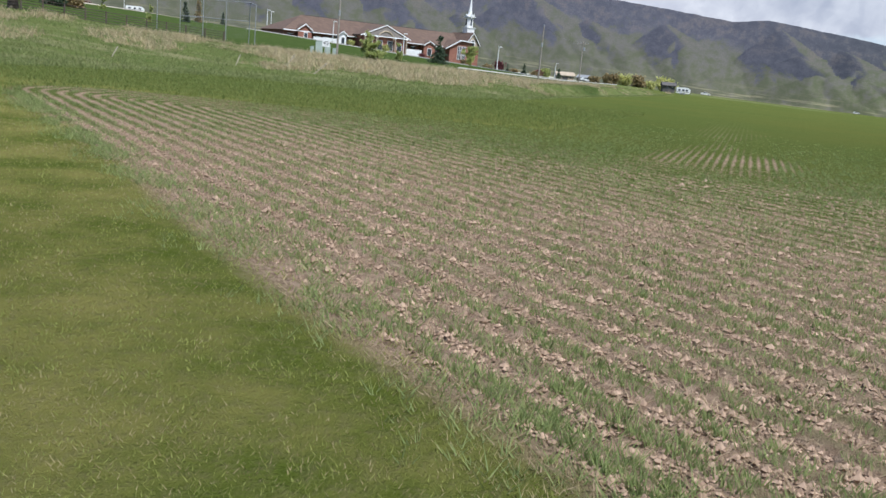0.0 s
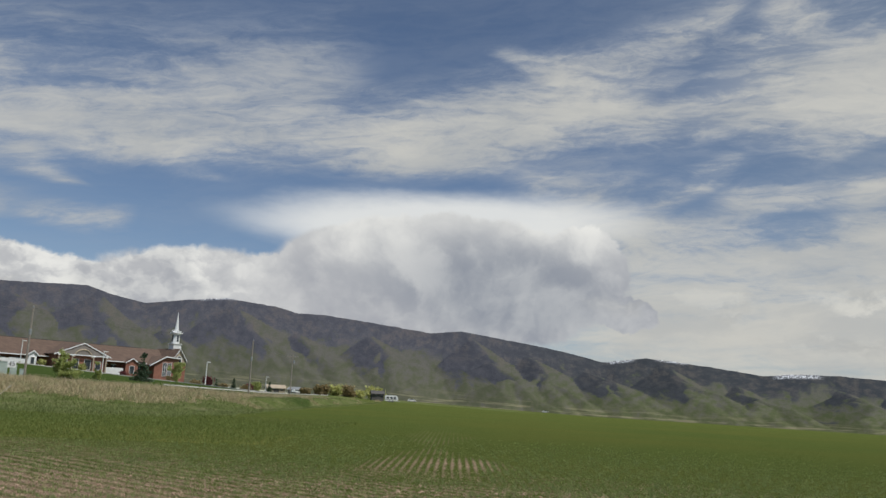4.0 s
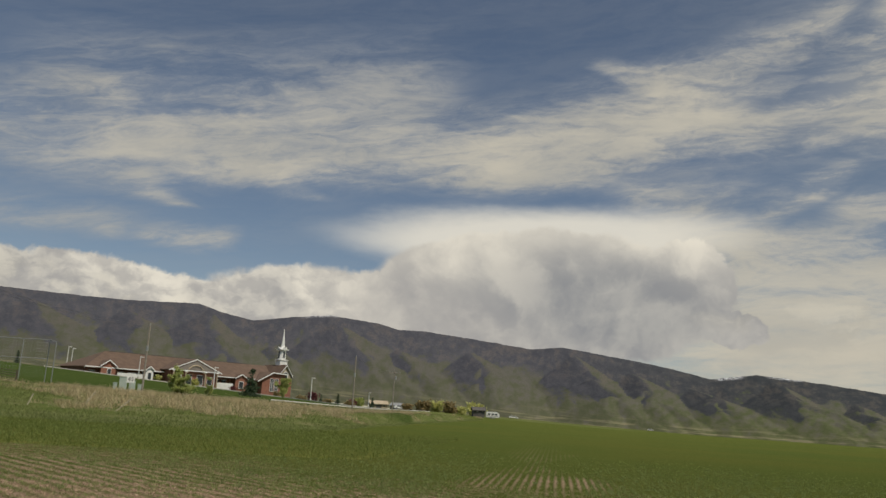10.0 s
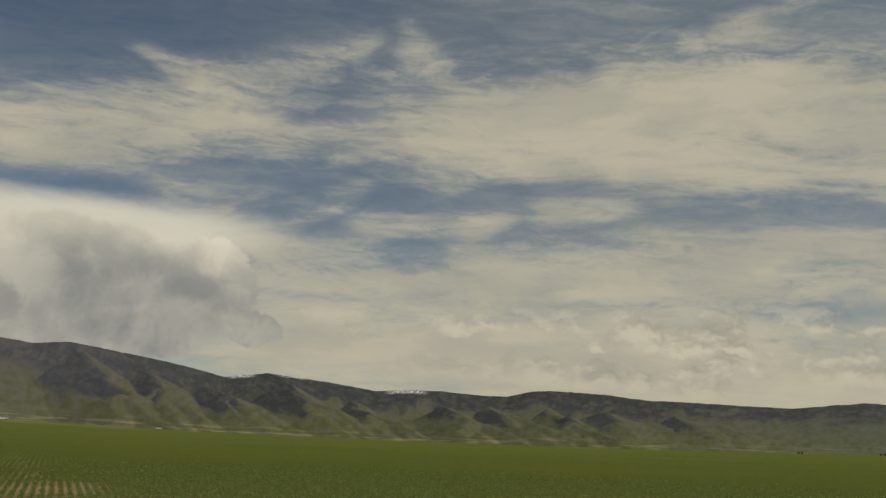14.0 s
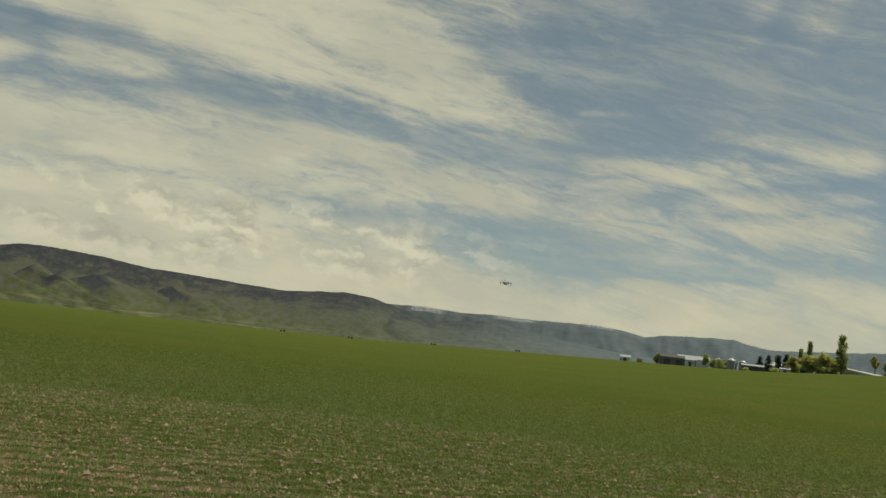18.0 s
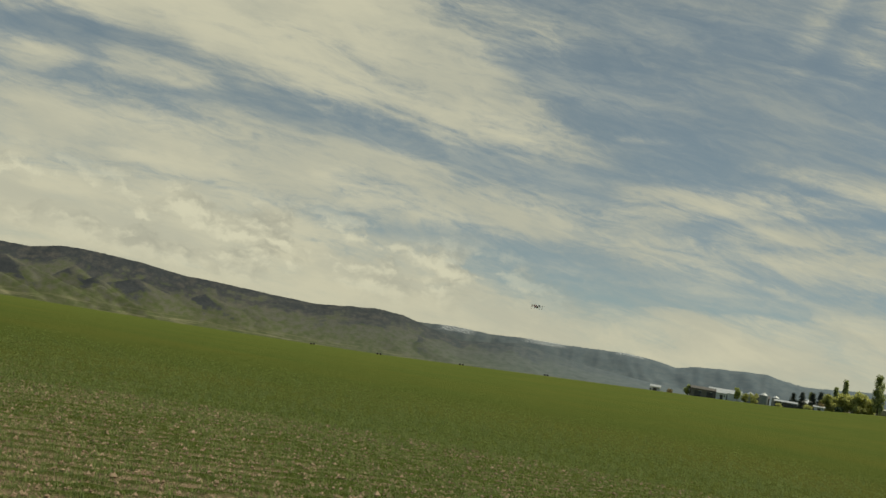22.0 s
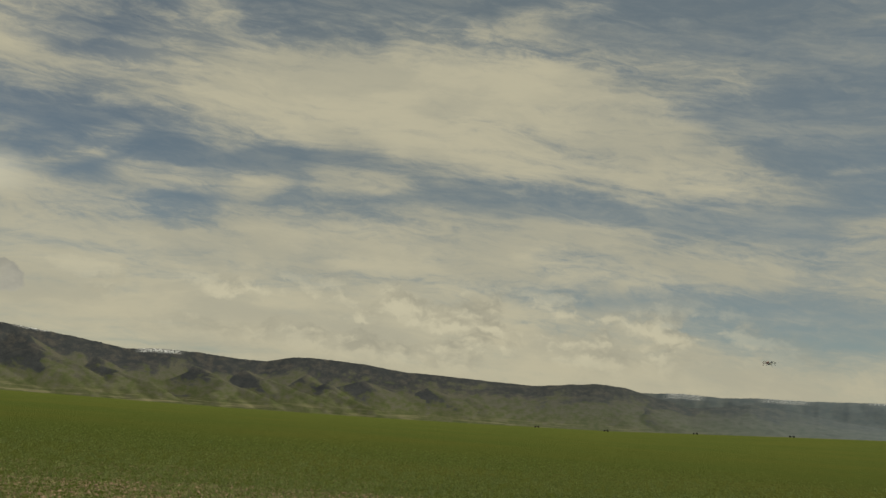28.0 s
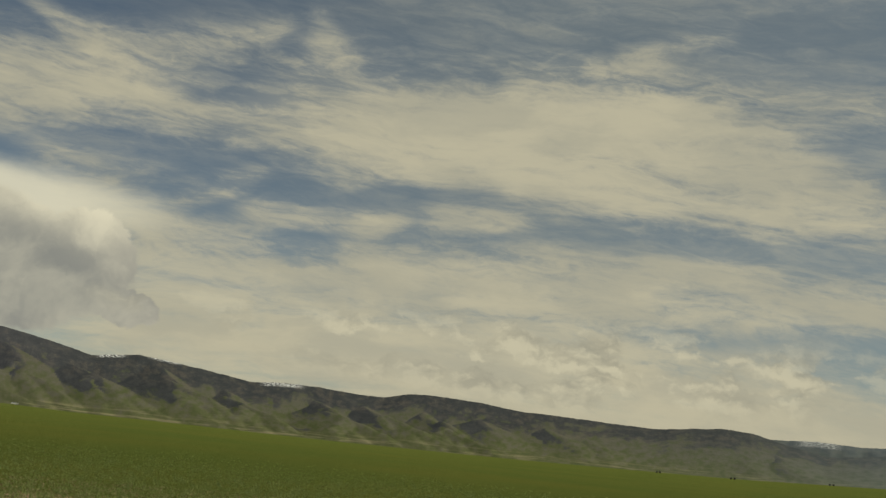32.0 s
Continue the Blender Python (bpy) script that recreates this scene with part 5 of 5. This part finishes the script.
# ---- houses, sheds and vehicles ----
def shed(label, az, r, w, d, h, rise, wall, roof, turn=0.0, up=0.0, name="shed", category="shed", doors=1, windows=2):
    t = thing(name, label, category, spot(az, r, up), -az + turn)
    part("wall", prism([(-w / 2, -1.5), (w / 2, -1.5), (w / 2, h), (-w / 2, h)], 0, d), wall, t)
    for y in (0.02, d - 0.22):
        part("gable_wall", hull_faces([(-w / 2, y, h), (w / 2, y, h), (w / 2, y + 0.2, h), (-w / 2, y + 0.2, h), (-w / 2, d / 2, h + 0.01), (w / 2, d / 2, h + 0.01)], [(0, 1, 2, 3), (0, 1, 5, 4), (3, 2, 5, 4), (0, 3, 4), (1, 2, 5)]), wall, t)
    for s, (y0, y1) in ((0, (-0.5, d / 2)), (1, (d + 0.5, d / 2))):
        e = h - 0.5 * rise / (d / 2)
        part("roof_slope", hull_faces([(-w / 2 - 0.4, y0, e), (w / 2 + 0.4, y0, e), (w / 2 + 0.4, y1, h + rise), (-w / 2 - 0.4, y1, h + rise),
                                       (-w / 2 - 0.4, y0, e + 0.18), (w / 2 + 0.4, y0, e + 0.18), (w / 2 + 0.4, y1, h + rise + 0.18), (-w / 2 - 0.4, y1, h + rise + 0.18)],
                                      [(0, 1, 2, 3), (4, 5, 6, 7), (0, 1, 5, 4), (1, 2, 6, 5), (2, 3, 7, 6), (3, 0, 4, 7)]), roof, t)
    for k in range(doors):
        x = (k - (doors - 1) / 2) * w / max(doors, 1)
        part("door", box((x, -0.05, h * 0.36), (min(2.8, w * 0.3), 0.12, h * 0.78)), M_DARKROOF, t)
    for k in range(windows):
        x = (-0.5 + (k + 0.5) / windows) * w * 0.9 + w * 0.08
        win = part("window", box((x, -0.06, h * 0.6), (min(1.2, w * 0.1), 0.12, h * 0.3)), M_GLASS, t)
        part("window_frame", box((x, -0.09, h * 0.77), (min(1.4, w * 0.12), 0.14, 0.14)), M_WHITE, win)
    return t


shed("small brick house with white gable far beyond the lawn", -23.8, 430, 5.5, 6, 1.8, 1.9, M_BRICK, M_SHINGLE, 70, name="house", category="house")
shed("low house with a pale roof beyond the drive", 6.6, 325, 6.5, 6, 1.6, 1.1, M_TAN, M_TAN, 8, name="house", category="house")
shed("low pale carport beside the house", 7.7, 320, 4.0, 4, 1.4, 0.8, M_GREY, M_STEEL, -20, name="carport", category="carport")
shed("dark wooden shed by the field corner", 13.3, 292, 4.0, 3, 2.3, 0.8, M_DARKROOF, M_DARKROOF, 10)
shed("pale farm shed far away at the foot of the hills", -29.6, 300, 9, 6, 2.2, 1.0, M_WHITE, M_METALROOF, 0)


def trailer(label, az, r, length, h, turn, name="travel_trailer"):
    t = thing(name, label, "trailer", spot(az, r), -az + turn)
    bm = prism([(-length / 2, 0.5), (length / 2, 0.5), (length / 2 + 0.35, 0.9), (length / 2 + 0.3, h * 0.75), (length / 2 - 0.5, h), (-length / 2 + 0.2, h), (-length / 2, h - 0.3)], 0, 2.2)
    part("body", bm, M_WHITE, t)
    part("stripe", box((0, -0.02, h * 0.42), (length * 0.96, 0.03, 0.16)), M_GREY, t)
    for x in (-length * 0.28, 0.1, length * 0.3):
        part("window", box((x, -0.02, h * 0.66), (0.8, 0.05, 0.55), bevel=0.02), M_GLASS, t)
    for x in (-0.5, 0.5):
        w = part("wheel", rod((x, -0.05, 0.33), (x, 0.25, 0.33), 0.34, sides=16), M_BLACK, t)
        part("rim", rod((x, -0.08, 0.33), (x, -0.04, 0.33), 0.18, sides=12), M_STEEL, w)
    part("tow_bar", rod((length / 2, 1.1, 0.5), (length / 2 + 1.0, 1.1, 0.45), 0.06), M_STEEL, t)


trailer("white travel trailer parked at the field corner", 14.2, 285, 4.0, 2.3, 4)
trailer("white box trailer parked by the roadside", -21.2, 330, 6.0, 2.2, 0, "box_trailer")


def car(label, az, r, paint, turn=0.0):
    t = thing("car", label, "car", spot(az, r), -az + turn, "parked cars")
    part("body", prism([(-2.1, 0.35), (2.1, 0.35), (2.15, 0.75), (1.2, 0.9), (0.7, 1.4), (-1.2, 1.42), (-1.9, 0.95), (-2.15, 0.85)], -0.85, 0.85), paint, t)
    part("side_window", prism([(-1.1, 0.95), (0.95, 0.95), (0.6, 1.33), (-1.05, 1.33)], -0.87, -0.84), M_GLASS, t)
    for x in (-1.3, 1.35):
        for y in (-0.8, 0.8):
            w = part("wheel", rod((x, y - 0.1, 0.32), (x, y + 0.1, 0.32), 0.32, sides=14), M_BLACK, t)
            part("rim", rod((x, y - 0.12, 0.32), (x, y + 0.12, 0.32), 0.17, sides=10), M_STEEL, w)


car("white car parked beside the low house", 8.0, 300, M_WHITE, 10)
car("white car far away on the valley road", 24.5, 620, M_WHITE)
car("pale car on the road beyond the field", 15.6, 420, M_WHITE)


# ---- the farmstead across the field ----
F = 450
YARD = 1.0        # the farmyard lies this much further round, in degrees

shed("grey-brown barn at the edge of the green field", 90.1 + YARD, F, 12, 9, 3.9, 1.2, M_GREY, M_DARKROOF, 6, name="barn", category="barn", doors=2)
shed("long farm building with a white metal roof", 91.4 + YARD, F + 70, 18, 12, 4.4, 2.0, M_WHITE, M_METALROOF, 0, name="barn", category="barn")
shed("small white shed beside the barn", 91.2 + YARD, F - 4, 4.5, 5, 3.2, 0.8, M_WHITE, M_METALROOF, 0)
shed("white farm shed far down the field", 87.1 + YARD, 640, 7, 6, 3.0, 1.3, M_WHITE, M_METALROOF, 0)
shed("low open shed with a pale roof edge", 95.0 + YARD, F - 5, 10, 7, 2.6, 0.7, M_DARKROOF, M_METALROOF, 0, doors=3)
shed("grey house with a pale metal roof", 96.3 + YARD, F + 40, 7.5, 8, 3.4, 2.0, M_GREY, M_METALROOF, 12, name="house", category="house")
shed("tan house among the farmyard trees", 98.0 + YARD, F + 12, 8, 8, 3.6, 1.8, M_TAN, M_DARKROOF, -8, name="house", category="house")
shed("grey shed with a white roof on the rise", 104.6 + YARD, F + 40, 10, 8, 2.8, 1.5, M_GREY, M_METALROOF, 0)
shed("low dark shed behind the farmyard", 93.6 + YARD, F + 60, 8, 6, 4.2, 1.2, M_GREY, M_DARKROOF, 0)
shed("low white shed in the farmyard", 96.9 + YARD, F - 8, 4.5, 4, 1.6, 0.5, M_WHITE, M_METALROOF, 0)


def grain_bin(az, r, w, h):
    t = thing("grain_bin", "round galvanised grain bin with a conical roof", "grain bin", spot(az + YARD, r), 0, "grain bins in the farmyard")
    part("drum", rod((0, 0, -1), (0, 0, h), w / 2, sides=20), M_STEEL, t)
    part("roof", rod((0, 0, h), (0, 0, h + w * 0.3), w / 2 + 0.15, 0.25, 20), M_METALROOF, t)
    part("cap", rod((0, 0, h + w * 0.3), (0, 0, h + w * 0.3 + 0.3), 0.3, 0.2, 12), M_STEEL, t)
    for k in range(3):
        part("band", rod((0, 0, h * (k + 1) / 4), (0, 0, h * (k + 1) / 4 + 0.08), w / 2 + 0.03, sides=20), M_STEEL, t)


for az, r, w, h in ((92.9, F + 55, 4.2, 5.0), (93.7, F + 50, 4.6, 5.4), (94.4, F + 56, 4.0, 4.8)):
    grain_bin(az, r, w, h)

column_tree("tall dark columnar poplar at the edge of the farmyard", spot(100.05 + YARD, F - 8), 18.6, 2.3, 71, L_POPLAR)
column_tree("slender columnar poplar among the farmyard trees", spot(98.25 + YARD, F + 25), 16.5, 1.0, 72, L_POPLAR)
column_tree("slender columnar poplar among the farmyard trees", spot(96.4 + YARD, F + 60), 0.1 + 9.5, 0.9, 73, L_POPLAR)
column_tree("slender columnar poplar among the farmyard trees", spot(97.75 + YARD, F + 40), 13.0, 0.9, 74, L_POPLAR)
for i, (az, r, h, s) in enumerate(((98.9, F - 2, 10.5, 5.4), (98.2, F, 8.8, 4.6), (99.45, F, 9.0, 4.4), (97.5, F + 10, 8.2, 4.0))):
    broadleaf("dense olive-green willow beside the poplar", spot(az + YARD, r), h, s, L_WILLOW, 80 + i, 0.25, 10, 18, 0.42, 15, 0.10, 0.0, name="willow_tree")
for i, (az, h) in enumerate(((95.4, 8.0), (95.9, 8.6), (96.9 + 0.05, 9.4), (97.35, 9.2), (96.5, 8.8))):
    conifer("dark conifer in the farmyard", spot(az + YARD, F + 22), h, 3.3, 90 + i, L_PINE, "conifer_tree")
for i, (az, r, h, s, leaf) in enumerate(((92.15, F - 6, 6.8, 2.4, L_YOUNG), (93.1, F - 10, 5.0, 2.3, L_WILLOW), (89.1, F + 6, 5.6, 2.2, L_YOUNG), (92.6, F - 8, 4.4, 2.0, L_WILLOW))):
    broadleaf("yellow-green tree between the farm sheds", spot(az + YARD, r), h, s, leaf, 100 + i, 0.15, 6, 12, 0.32, 10)
for i, (az, r, h, s) in enumerate(((101.9, F + 60, 11.0, 2.6), (102.6, F + 62, 9.5, 2.2), (103.5, F + 50, 10.0, 3.0))):
    broadleaf("open-crowned tree in early leaf on the rise", spot(az + YARD, r), h, s, L_COTTON, 110 + i, 0.3, 8, 9, 0.36, 10, 0.0, 0.8)
for i, (az, r, w, h, leaf) in enumerate(((96.3, F - 14, 3.2, 1.8, L_WILLOW), (98.0, F - 8, 3.0, 2.4, L_SPRUCE), (97.0, F - 4, 2.6, 3.4, L_BROWN), (102.6, F + 40, 4.0, 2.6, L_BROWN),
                                         (88.0, F + 20, 3.0, 1.8, L_BROWN), (94.6, F - 10, 2.6, 1.6, L_WILLOW), (104.0, F + 30, 3.2, 1.8, L_WILLOW), (100.8, F + 30, 3.0, 1.6, L_BROWN))):
    bush("low farmyard bush at the field's edge", spot(az + YARD, r), w, h, leaf, 120 + i)

# a pale concrete ramp that climbs the rise beside the poplar
p0, p1 = spot(100.35 + YARD, F + 8), spot(102.1 + YARD, F - 25)
ramp = hull_faces([p0 + Vector((0, 0, 3.6)), p0 + Vector((0, 3.0, 3.6)), p1 + Vector((0, -4.0, 0.1)), p1 + Vector((0, 2.0, 0.1)),
                   p0 + Vector((0, 0, -1)), p0 + Vector((0, 3.0, -1)), p1 + Vector((0, -4.0, -1)), p1 + Vector((0, 2.0, -1))],
                  [(0, 1, 3, 2), (4, 5, 7, 6), (0, 1, 5, 4), (1, 3, 7, 5), (3, 2, 6, 7), (2, 0, 4, 6)])
tagged(part("ramp", ramp, M_CONCRETE), "pale concrete ramp sloping down beside the poplar", "ramp", kind="structure")


# ---- irrigation carts along the far side of the field ----
def irrigation_cart(at, turn):
    t = thing("irrigation_cart", "small dark wheeled irrigation cart in the crop", "irrigation cart", at, turn, "irrigation carts in the field")
    part("pipe", rod((-1.1, 0, 0.62), (1.1, 0, 0.62), 0.07), M_RUST, t)
    for x in (-0.75, 0.75):
        w = part("wheel", rod((x, -0.06, 0.42), (x, 0.06, 0.42), 0.42, sides=16), M_RUST, t)
        part("hub", rod((x, -0.1, 0.42), (x, 0.1, 0.42), 0.1), M_STEEL, w)
    part("riser", rod((0.2, 0, 0.6), (0.7, 0, 1.25), 0.04), M_RUST, t)
    part("nozzle", rod((0.7, 0, 1.25), (1.0, 0, 1.35), 0.05, 0.03), M_RUST, t)


for az, r in ((65.2, 405), (69.7, 400), (75.3, 400), (81.0, 400), (87.9, 410)):
    irrigation_cart(spot(az, r), -az + 8)


# ---- the small four-rotor aircraft ----
def quadcopter():
    a, e, dist = radians(79.7), radians(4.62), 37.0
    at = Vector((math.sin(a) * math.cos(e), math.cos(a) * math.cos(e), math.sin(e))) * dist + Vector((0, 0, EYE))
    t = thing("quadcopter", "small hobby quadcopter with red and white arms and orange propellers", "drone", at, -60)
    part("lower_plate", box((0, 0, 0), (0.16, 0.12, 0.006), bevel=0.002), M_BLACK, t)
    part("upper_plate", box((0, 0, 0.045), (0.15, 0.11, 0.006), bevel=0.002), M_BLACK, t)
    b = part("battery", box((0, 0, -0.03), (0.13, 0.05, 0.045), bevel=0.006), M_BLUE, t, "blue wrapped battery pack")
    part("battery_label", box((0, -0.0265, -0.03), (0.05, 0.003, 0.03)), M_WHITE, b)
    part("strap", box((0.03, 0, -0.03), (0.02, 0.056, 0.05)), M_YELLOW, b)
    c = part("camera_case", box((0.09, 0, 0.07), (0.04, 0.06, 0.045), bevel=0.006), M_BLACK, t)
    part("camera_lens", rod((0.11, 0, 0.07), (0.125, 0, 0.07), 0.014), M_GLASS, c)
    part("receiver", box((-0.03, 0.02, 0.065), (0.05, 0.035, 0.02), bevel=0.003), M_BLACK, t)
    part("antenna", rod((-0.05, 0.02, 0.07), (-0.07, 0.03, 0.17), 0.0025), M_BLACK, t)
    for i, ang in enumerate((45, 135, 225, 315)):
        ca, sa = math.cos(radians(ang)), math.sin(radians(ang))
        front = i in (0, 3)
        arm = part("arm", rod((0.06 * ca, 0.06 * sa, 0.022), (0.26 * ca, 0.26 * sa, 0.022), 0.014, 0.011, 6), M_WHITE if front else M_RED, t, "white arm" if front else "red arm")
        part("motor", rod((0.26 * ca, 0.26 * sa, 0.02), (0.26 * ca, 0.26 * sa, 0.055), 0.015), M_STEEL, arm)
        bm = bmesh.new()
        for s in (0, 1):
            w = radians(20 + 55 * i + 180 * s)
            mx, my = 0.26 * ca, 0.26 * sa
            add_box(bm, (mx + 0.064 * math.cos(w), my + 0.064 * math.sin(w), 0.064), (0.128, 0.02, 0.003), math.degrees(w), 0.0, (12, 0))
        part("propeller", bm, M_BLACK if front else M_ORANGE, arm, "black propeller" if front else "orange propeller")
        leg = part("leg", rod((0.24 * ca, 0.24 * sa, 0.02), (0.25 * ca, 0.25 * sa, -0.09), 0.009, 0.006, 6), M_BLACK if front else M_RED, t)
        part("foot", box((0.25 * ca, 0.25 * sa, -0.09), (0.022, 0.022, 0.012), bevel=0.003), M_BLACK, leg)


quadcopter()


# ---- crop, lawn, verge grass and clods ----
def blades(name, x, y, z, h, width, lean, material, label, category, seed):
    """Upright grass blades, three corners each, at many places."""
    g = np.random.default_rng(seed)
    n = len(x)
    a = g.uniform(0, 2 * math.pi, n)
    dx, dy = np.cos(a) * width / 2, np.sin(a) * width / 2
    b = g.uniform(0, 2 * math.pi, n)
    tx, ty = np.cos(b) * lean * h, np.sin(b) * lean * h
    v = np.stack((np.stack((x - dx, y - dy, z), 1), np.stack((x + dx, y + dy, z), 1), np.stack((x + tx, y + ty, z + h), 1)), 1).reshape(-1, 3)
    ob = mesh_object(name, v, np.arange(n * 3).reshape(-1, 3), material)
    return tagged(ob, label, category, kind="stuff")


def in_wedge(g, n, r0, r1, a0, a1, power=1.0):
    r = r0 + (r1 - r0) * g.random(n) ** power
    a = np.radians(g.uniform(a0, a1, n))
    return r * np.sin(a), r * np.cos(a), r, np.degrees(a)


def patch_noise(x, y, f, seed):
    return np.array([noise.noise((p * f, q * f, seed)) for p, q in zip(x, y)])


def sow():
    g = np.random.default_rng(5)
    # wheat seedlings standing in drill rows
    x, y, r, az = in_wedge(g, 135000, 3.0, 46.0, -44, 110, 1.35)
    inside, s, head, u, v = field_rows(x, y)
    keep = (inside > 0.05) & (r < bank_foot(az) - 3)
    x, y, inside, s, head, u, r, az = (q[keep] for q in (x, y, inside, s, head, u, r, az))
    gx, gy = (field_rows(x + 0.01, y)[1] - s) / 0.01, (field_rows(x, y + 0.01)[1] - s) / 0.01
    snap = np.round((s - 0.21) / 0.42) * 0.42 + 0.21 + np.where(g.random(len(s)) < 0.5, -0.06, 0.06) + g.normal(0, 0.014, len(s))
    move = np.clip((snap - s) / np.maximum(gx ** 2 + gy ** 2, 0.5), -0.3, 0.3)
    x2, y2 = x + gx * move, y + gy * move
    pn = patch_noise(x2, y2, 0.35, 2)
    keep = g.random(len(x2)) < np.clip(0.72 + 0.9 * pn + 0.3 * ease(az, 30, 55) + 0.03 * np.minimum(u, 15), 0.12, 1) * (0.55 + 0.45 * ease(30 - r, 0, 12)) * ease(46 - r, 0, 24) * (1 - 0.75 * (abs(v[keep] + 0.8) < 1.6) * (r > 19))
    x2, y2, r = x2[keep], y2[keep], r[keep]
    per = 5
    k = len(x2)
    grow = 1 + 0.02 * np.maximum(r - 8, 0)
    bx = np.repeat(x2, per) + g.normal(0, 0.022, k * per) * np.repeat(grow, per)
    by = np.repeat(y2, per) + g.normal(0, 0.022, k * per) * np.repeat(grow, per)
    h = np.repeat(g.uniform(0.05, 0.115, k), per) * g.uniform(0.6, 1.1, k * per)
    blades("wheat_seedlings", bx, by, land(bx, by) - 0.02, h, 0.0125 * np.repeat(grow, per), 0.5, L_CROP, "green wheat seedlings in drill rows on bare soil", "crop", 6)
    # straw and dead stems among them
    x, y, r, az = in_wedge(g, 95000, 3.0, 22.0, -40, 108, 1.1)
    u = x * ROW_NORMAL[0] + y * ROW_NORMAL[1] - EDGE
    keep = (u > -0.2) & (g.random(len(x)) > 0.92 * ease(az, 40, 60))
    x, y = x[keep], y[keep]
    blades("stubble", x, y, land(x, y) - 0.01, g.uniform(0.02, 0.07, len(x)), 0.012, 1.6, L_STRAW, "bleached straw stubble lying between the rows", "stubble", 7)
    # clods
    x, y, r, az = in_wedge(g, 110000, 3.0, 18.0, -40, 108, 1.15)
    u = x * ROW_NORMAL[0] + y * ROW_NORMAL[1] - EDGE
    x, y = x[u > 0.05], y[u > 0.05]
    n = len(x)
    size = g.gamma(2.0, 0.0045, n) + 0.005
    shape = np.array(((1, 0, 0), (-1, 0, 0), (0, 1, 0), (0, -1, 0), (0, 0, 0.8), (0, 0, -0.8)), float)
    v = shape[None] * size[:, None, None] * g.uniform(0.6, 1.3, (n, 6, 1)) + np.stack((x, y, land(x, y)), 1)[:, None]
    tri = np.array(((0, 2, 4), (2, 1, 4), (1, 3, 4), (3, 0, 4), (2, 0, 5), (1, 2, 5), (3, 1, 5), (0, 3, 5)))
    f = (tri[None] + 6 * np.arange(n)[:, None, None]).reshape(-1, 3)
    tagged(mesh_object("soil_clods", v.reshape(-1, 3), f, M_CLOD), "dry crumbly brown clods of soil", "soil", kind="stuff")
    # weeds along the edge of the field
    w = g.uniform(-14, 26, 5200)
    u = g.normal(0.05, 0.26, 5200) + EDGE
    x, y = u * ROW_NORMAL[0] + w * ROW_DIR[0], u * ROW_NORMAL[1] + w * ROW_DIR[1]
    pn = patch_noise(x, y, 0.9, 21)
    x, y = x[pn > -0.1], y[pn > -0.1]
    x, y = np.repeat(x, 6) + g.normal(0, 0.03, len(x) * 6), np.repeat(y, 6) + g.normal(0, 0.03, len(y) * 6)
    keep = np.hypot(x, y) > 1.6
    x, y = x[keep], y[keep]
    blades("edge_weeds", x, y, land(x, y) - 0.01, g.uniform(0.03, 0.12, len(x)), 0.009, 0.9, L_CROP, "rank green weeds along the field's edge", "weeds", 22)
    # mown grass
    x, y, r, az = in_wedge(g, 230000, 0.3, 26.0, -62, 60, 1.5)
    u = x * ROW_NORMAL[0] + y * ROW_NORMAL[1] - EDGE + 0.3 * patch_noise(x, y, 1.1, 8)
    keep = u < 0.12
    x, y, r = x[keep], y[keep], r[keep]
    tan_ = patch_noise(x, y, 0.5, 12) + 0.6 * g.random(len(x)) > 0.36
    h = g.uniform(0.014, 0.036, len(x)) * (1 + 0.5 * (u[keep] > -0.35))
    wd = 0.006 * (1 + 0.12 * np.maximum(r - 3, 0))
    for sel, mat, nm, words in ((~tan_, L_LAWN, "lawn_grass", "short mown green grass beside the field"), (tan_, L_DEAD, "dead_lawn_grass", "dry tan grass mixed into the lawn")):
        blades(nm, x[sel], y[sel], land(x[sel], y[sel]) - 0.008, h[sel], wd[sel], 0.9, mat, words, "grass", 9)
    # smooth grass between the end rows and the verge
    g3 = np.random.default_rng(31)
    x, y, r, az = in_wedge(g3, 60000, 24.0, 60.0, -40, 12, 0.8)
    inside = field_rows(x, y)[0]
    keep = (inside < 0.3) & (r < bank_foot(az) * 1.05)
    x, y = x[keep], y[keep]
    blades("margin_grass", x, y, land(x, y) - 0.02, g3.uniform(0.06, 0.16, len(x)), 0.03, 0.7, L_MARGIN, "smooth green grass between field and verge", "grass", 32)
    # rough verge
    for n, lo, hi, mat, h0, h1, nm, words, seed in ((6000, 1.02, 2.1, L_VERGE, 0.10, 0.32, "verge_grass", "rough green grass on the road verge", 14), (5200, 1.16, 2.15, L_DRY, 0.25, 0.85, "dry_grass", "tall bleached dry grass on the road verge", 15)):
        g2 = np.random.default_rng(seed)
        a = g2.uniform(-46, 13.5, n)
        foot = bank_foot(a)
        r = foot * lo + (np.minimum(foot * hi, foot + 62) - foot * lo) * g2.random(n)
        x, y = r * np.sin(np.radians(a)), r * np.cos(np.radians(a))
        pn = patch_noise(x, y, 0.12, seed)
        keep = pn > 0.34 - 0.75 * ease(r / foot, 1.3, 1.6) + 0.45 * ease(-a, 11, 15) * ease(a, -30, -27) if mat is L_DRY else pn < 0.5
        x, y = x[keep], y[keep]
        per = 17
        k = len(x)
        bx, by = np.repeat(x, per) + g2.normal(0, 0.42, k * per), np.repeat(y, per) + g2.normal(0, 0.42, k * per)
        h = np.repeat(g2.uniform(h0, h1, k), per) * g2.uniform(0.5, 1.1, k * per)
        blades(nm, bx, by, land(bx, by) - 0.03, h, 0.055, 0.75, mat, words, "grass", seed + 3)


sow()
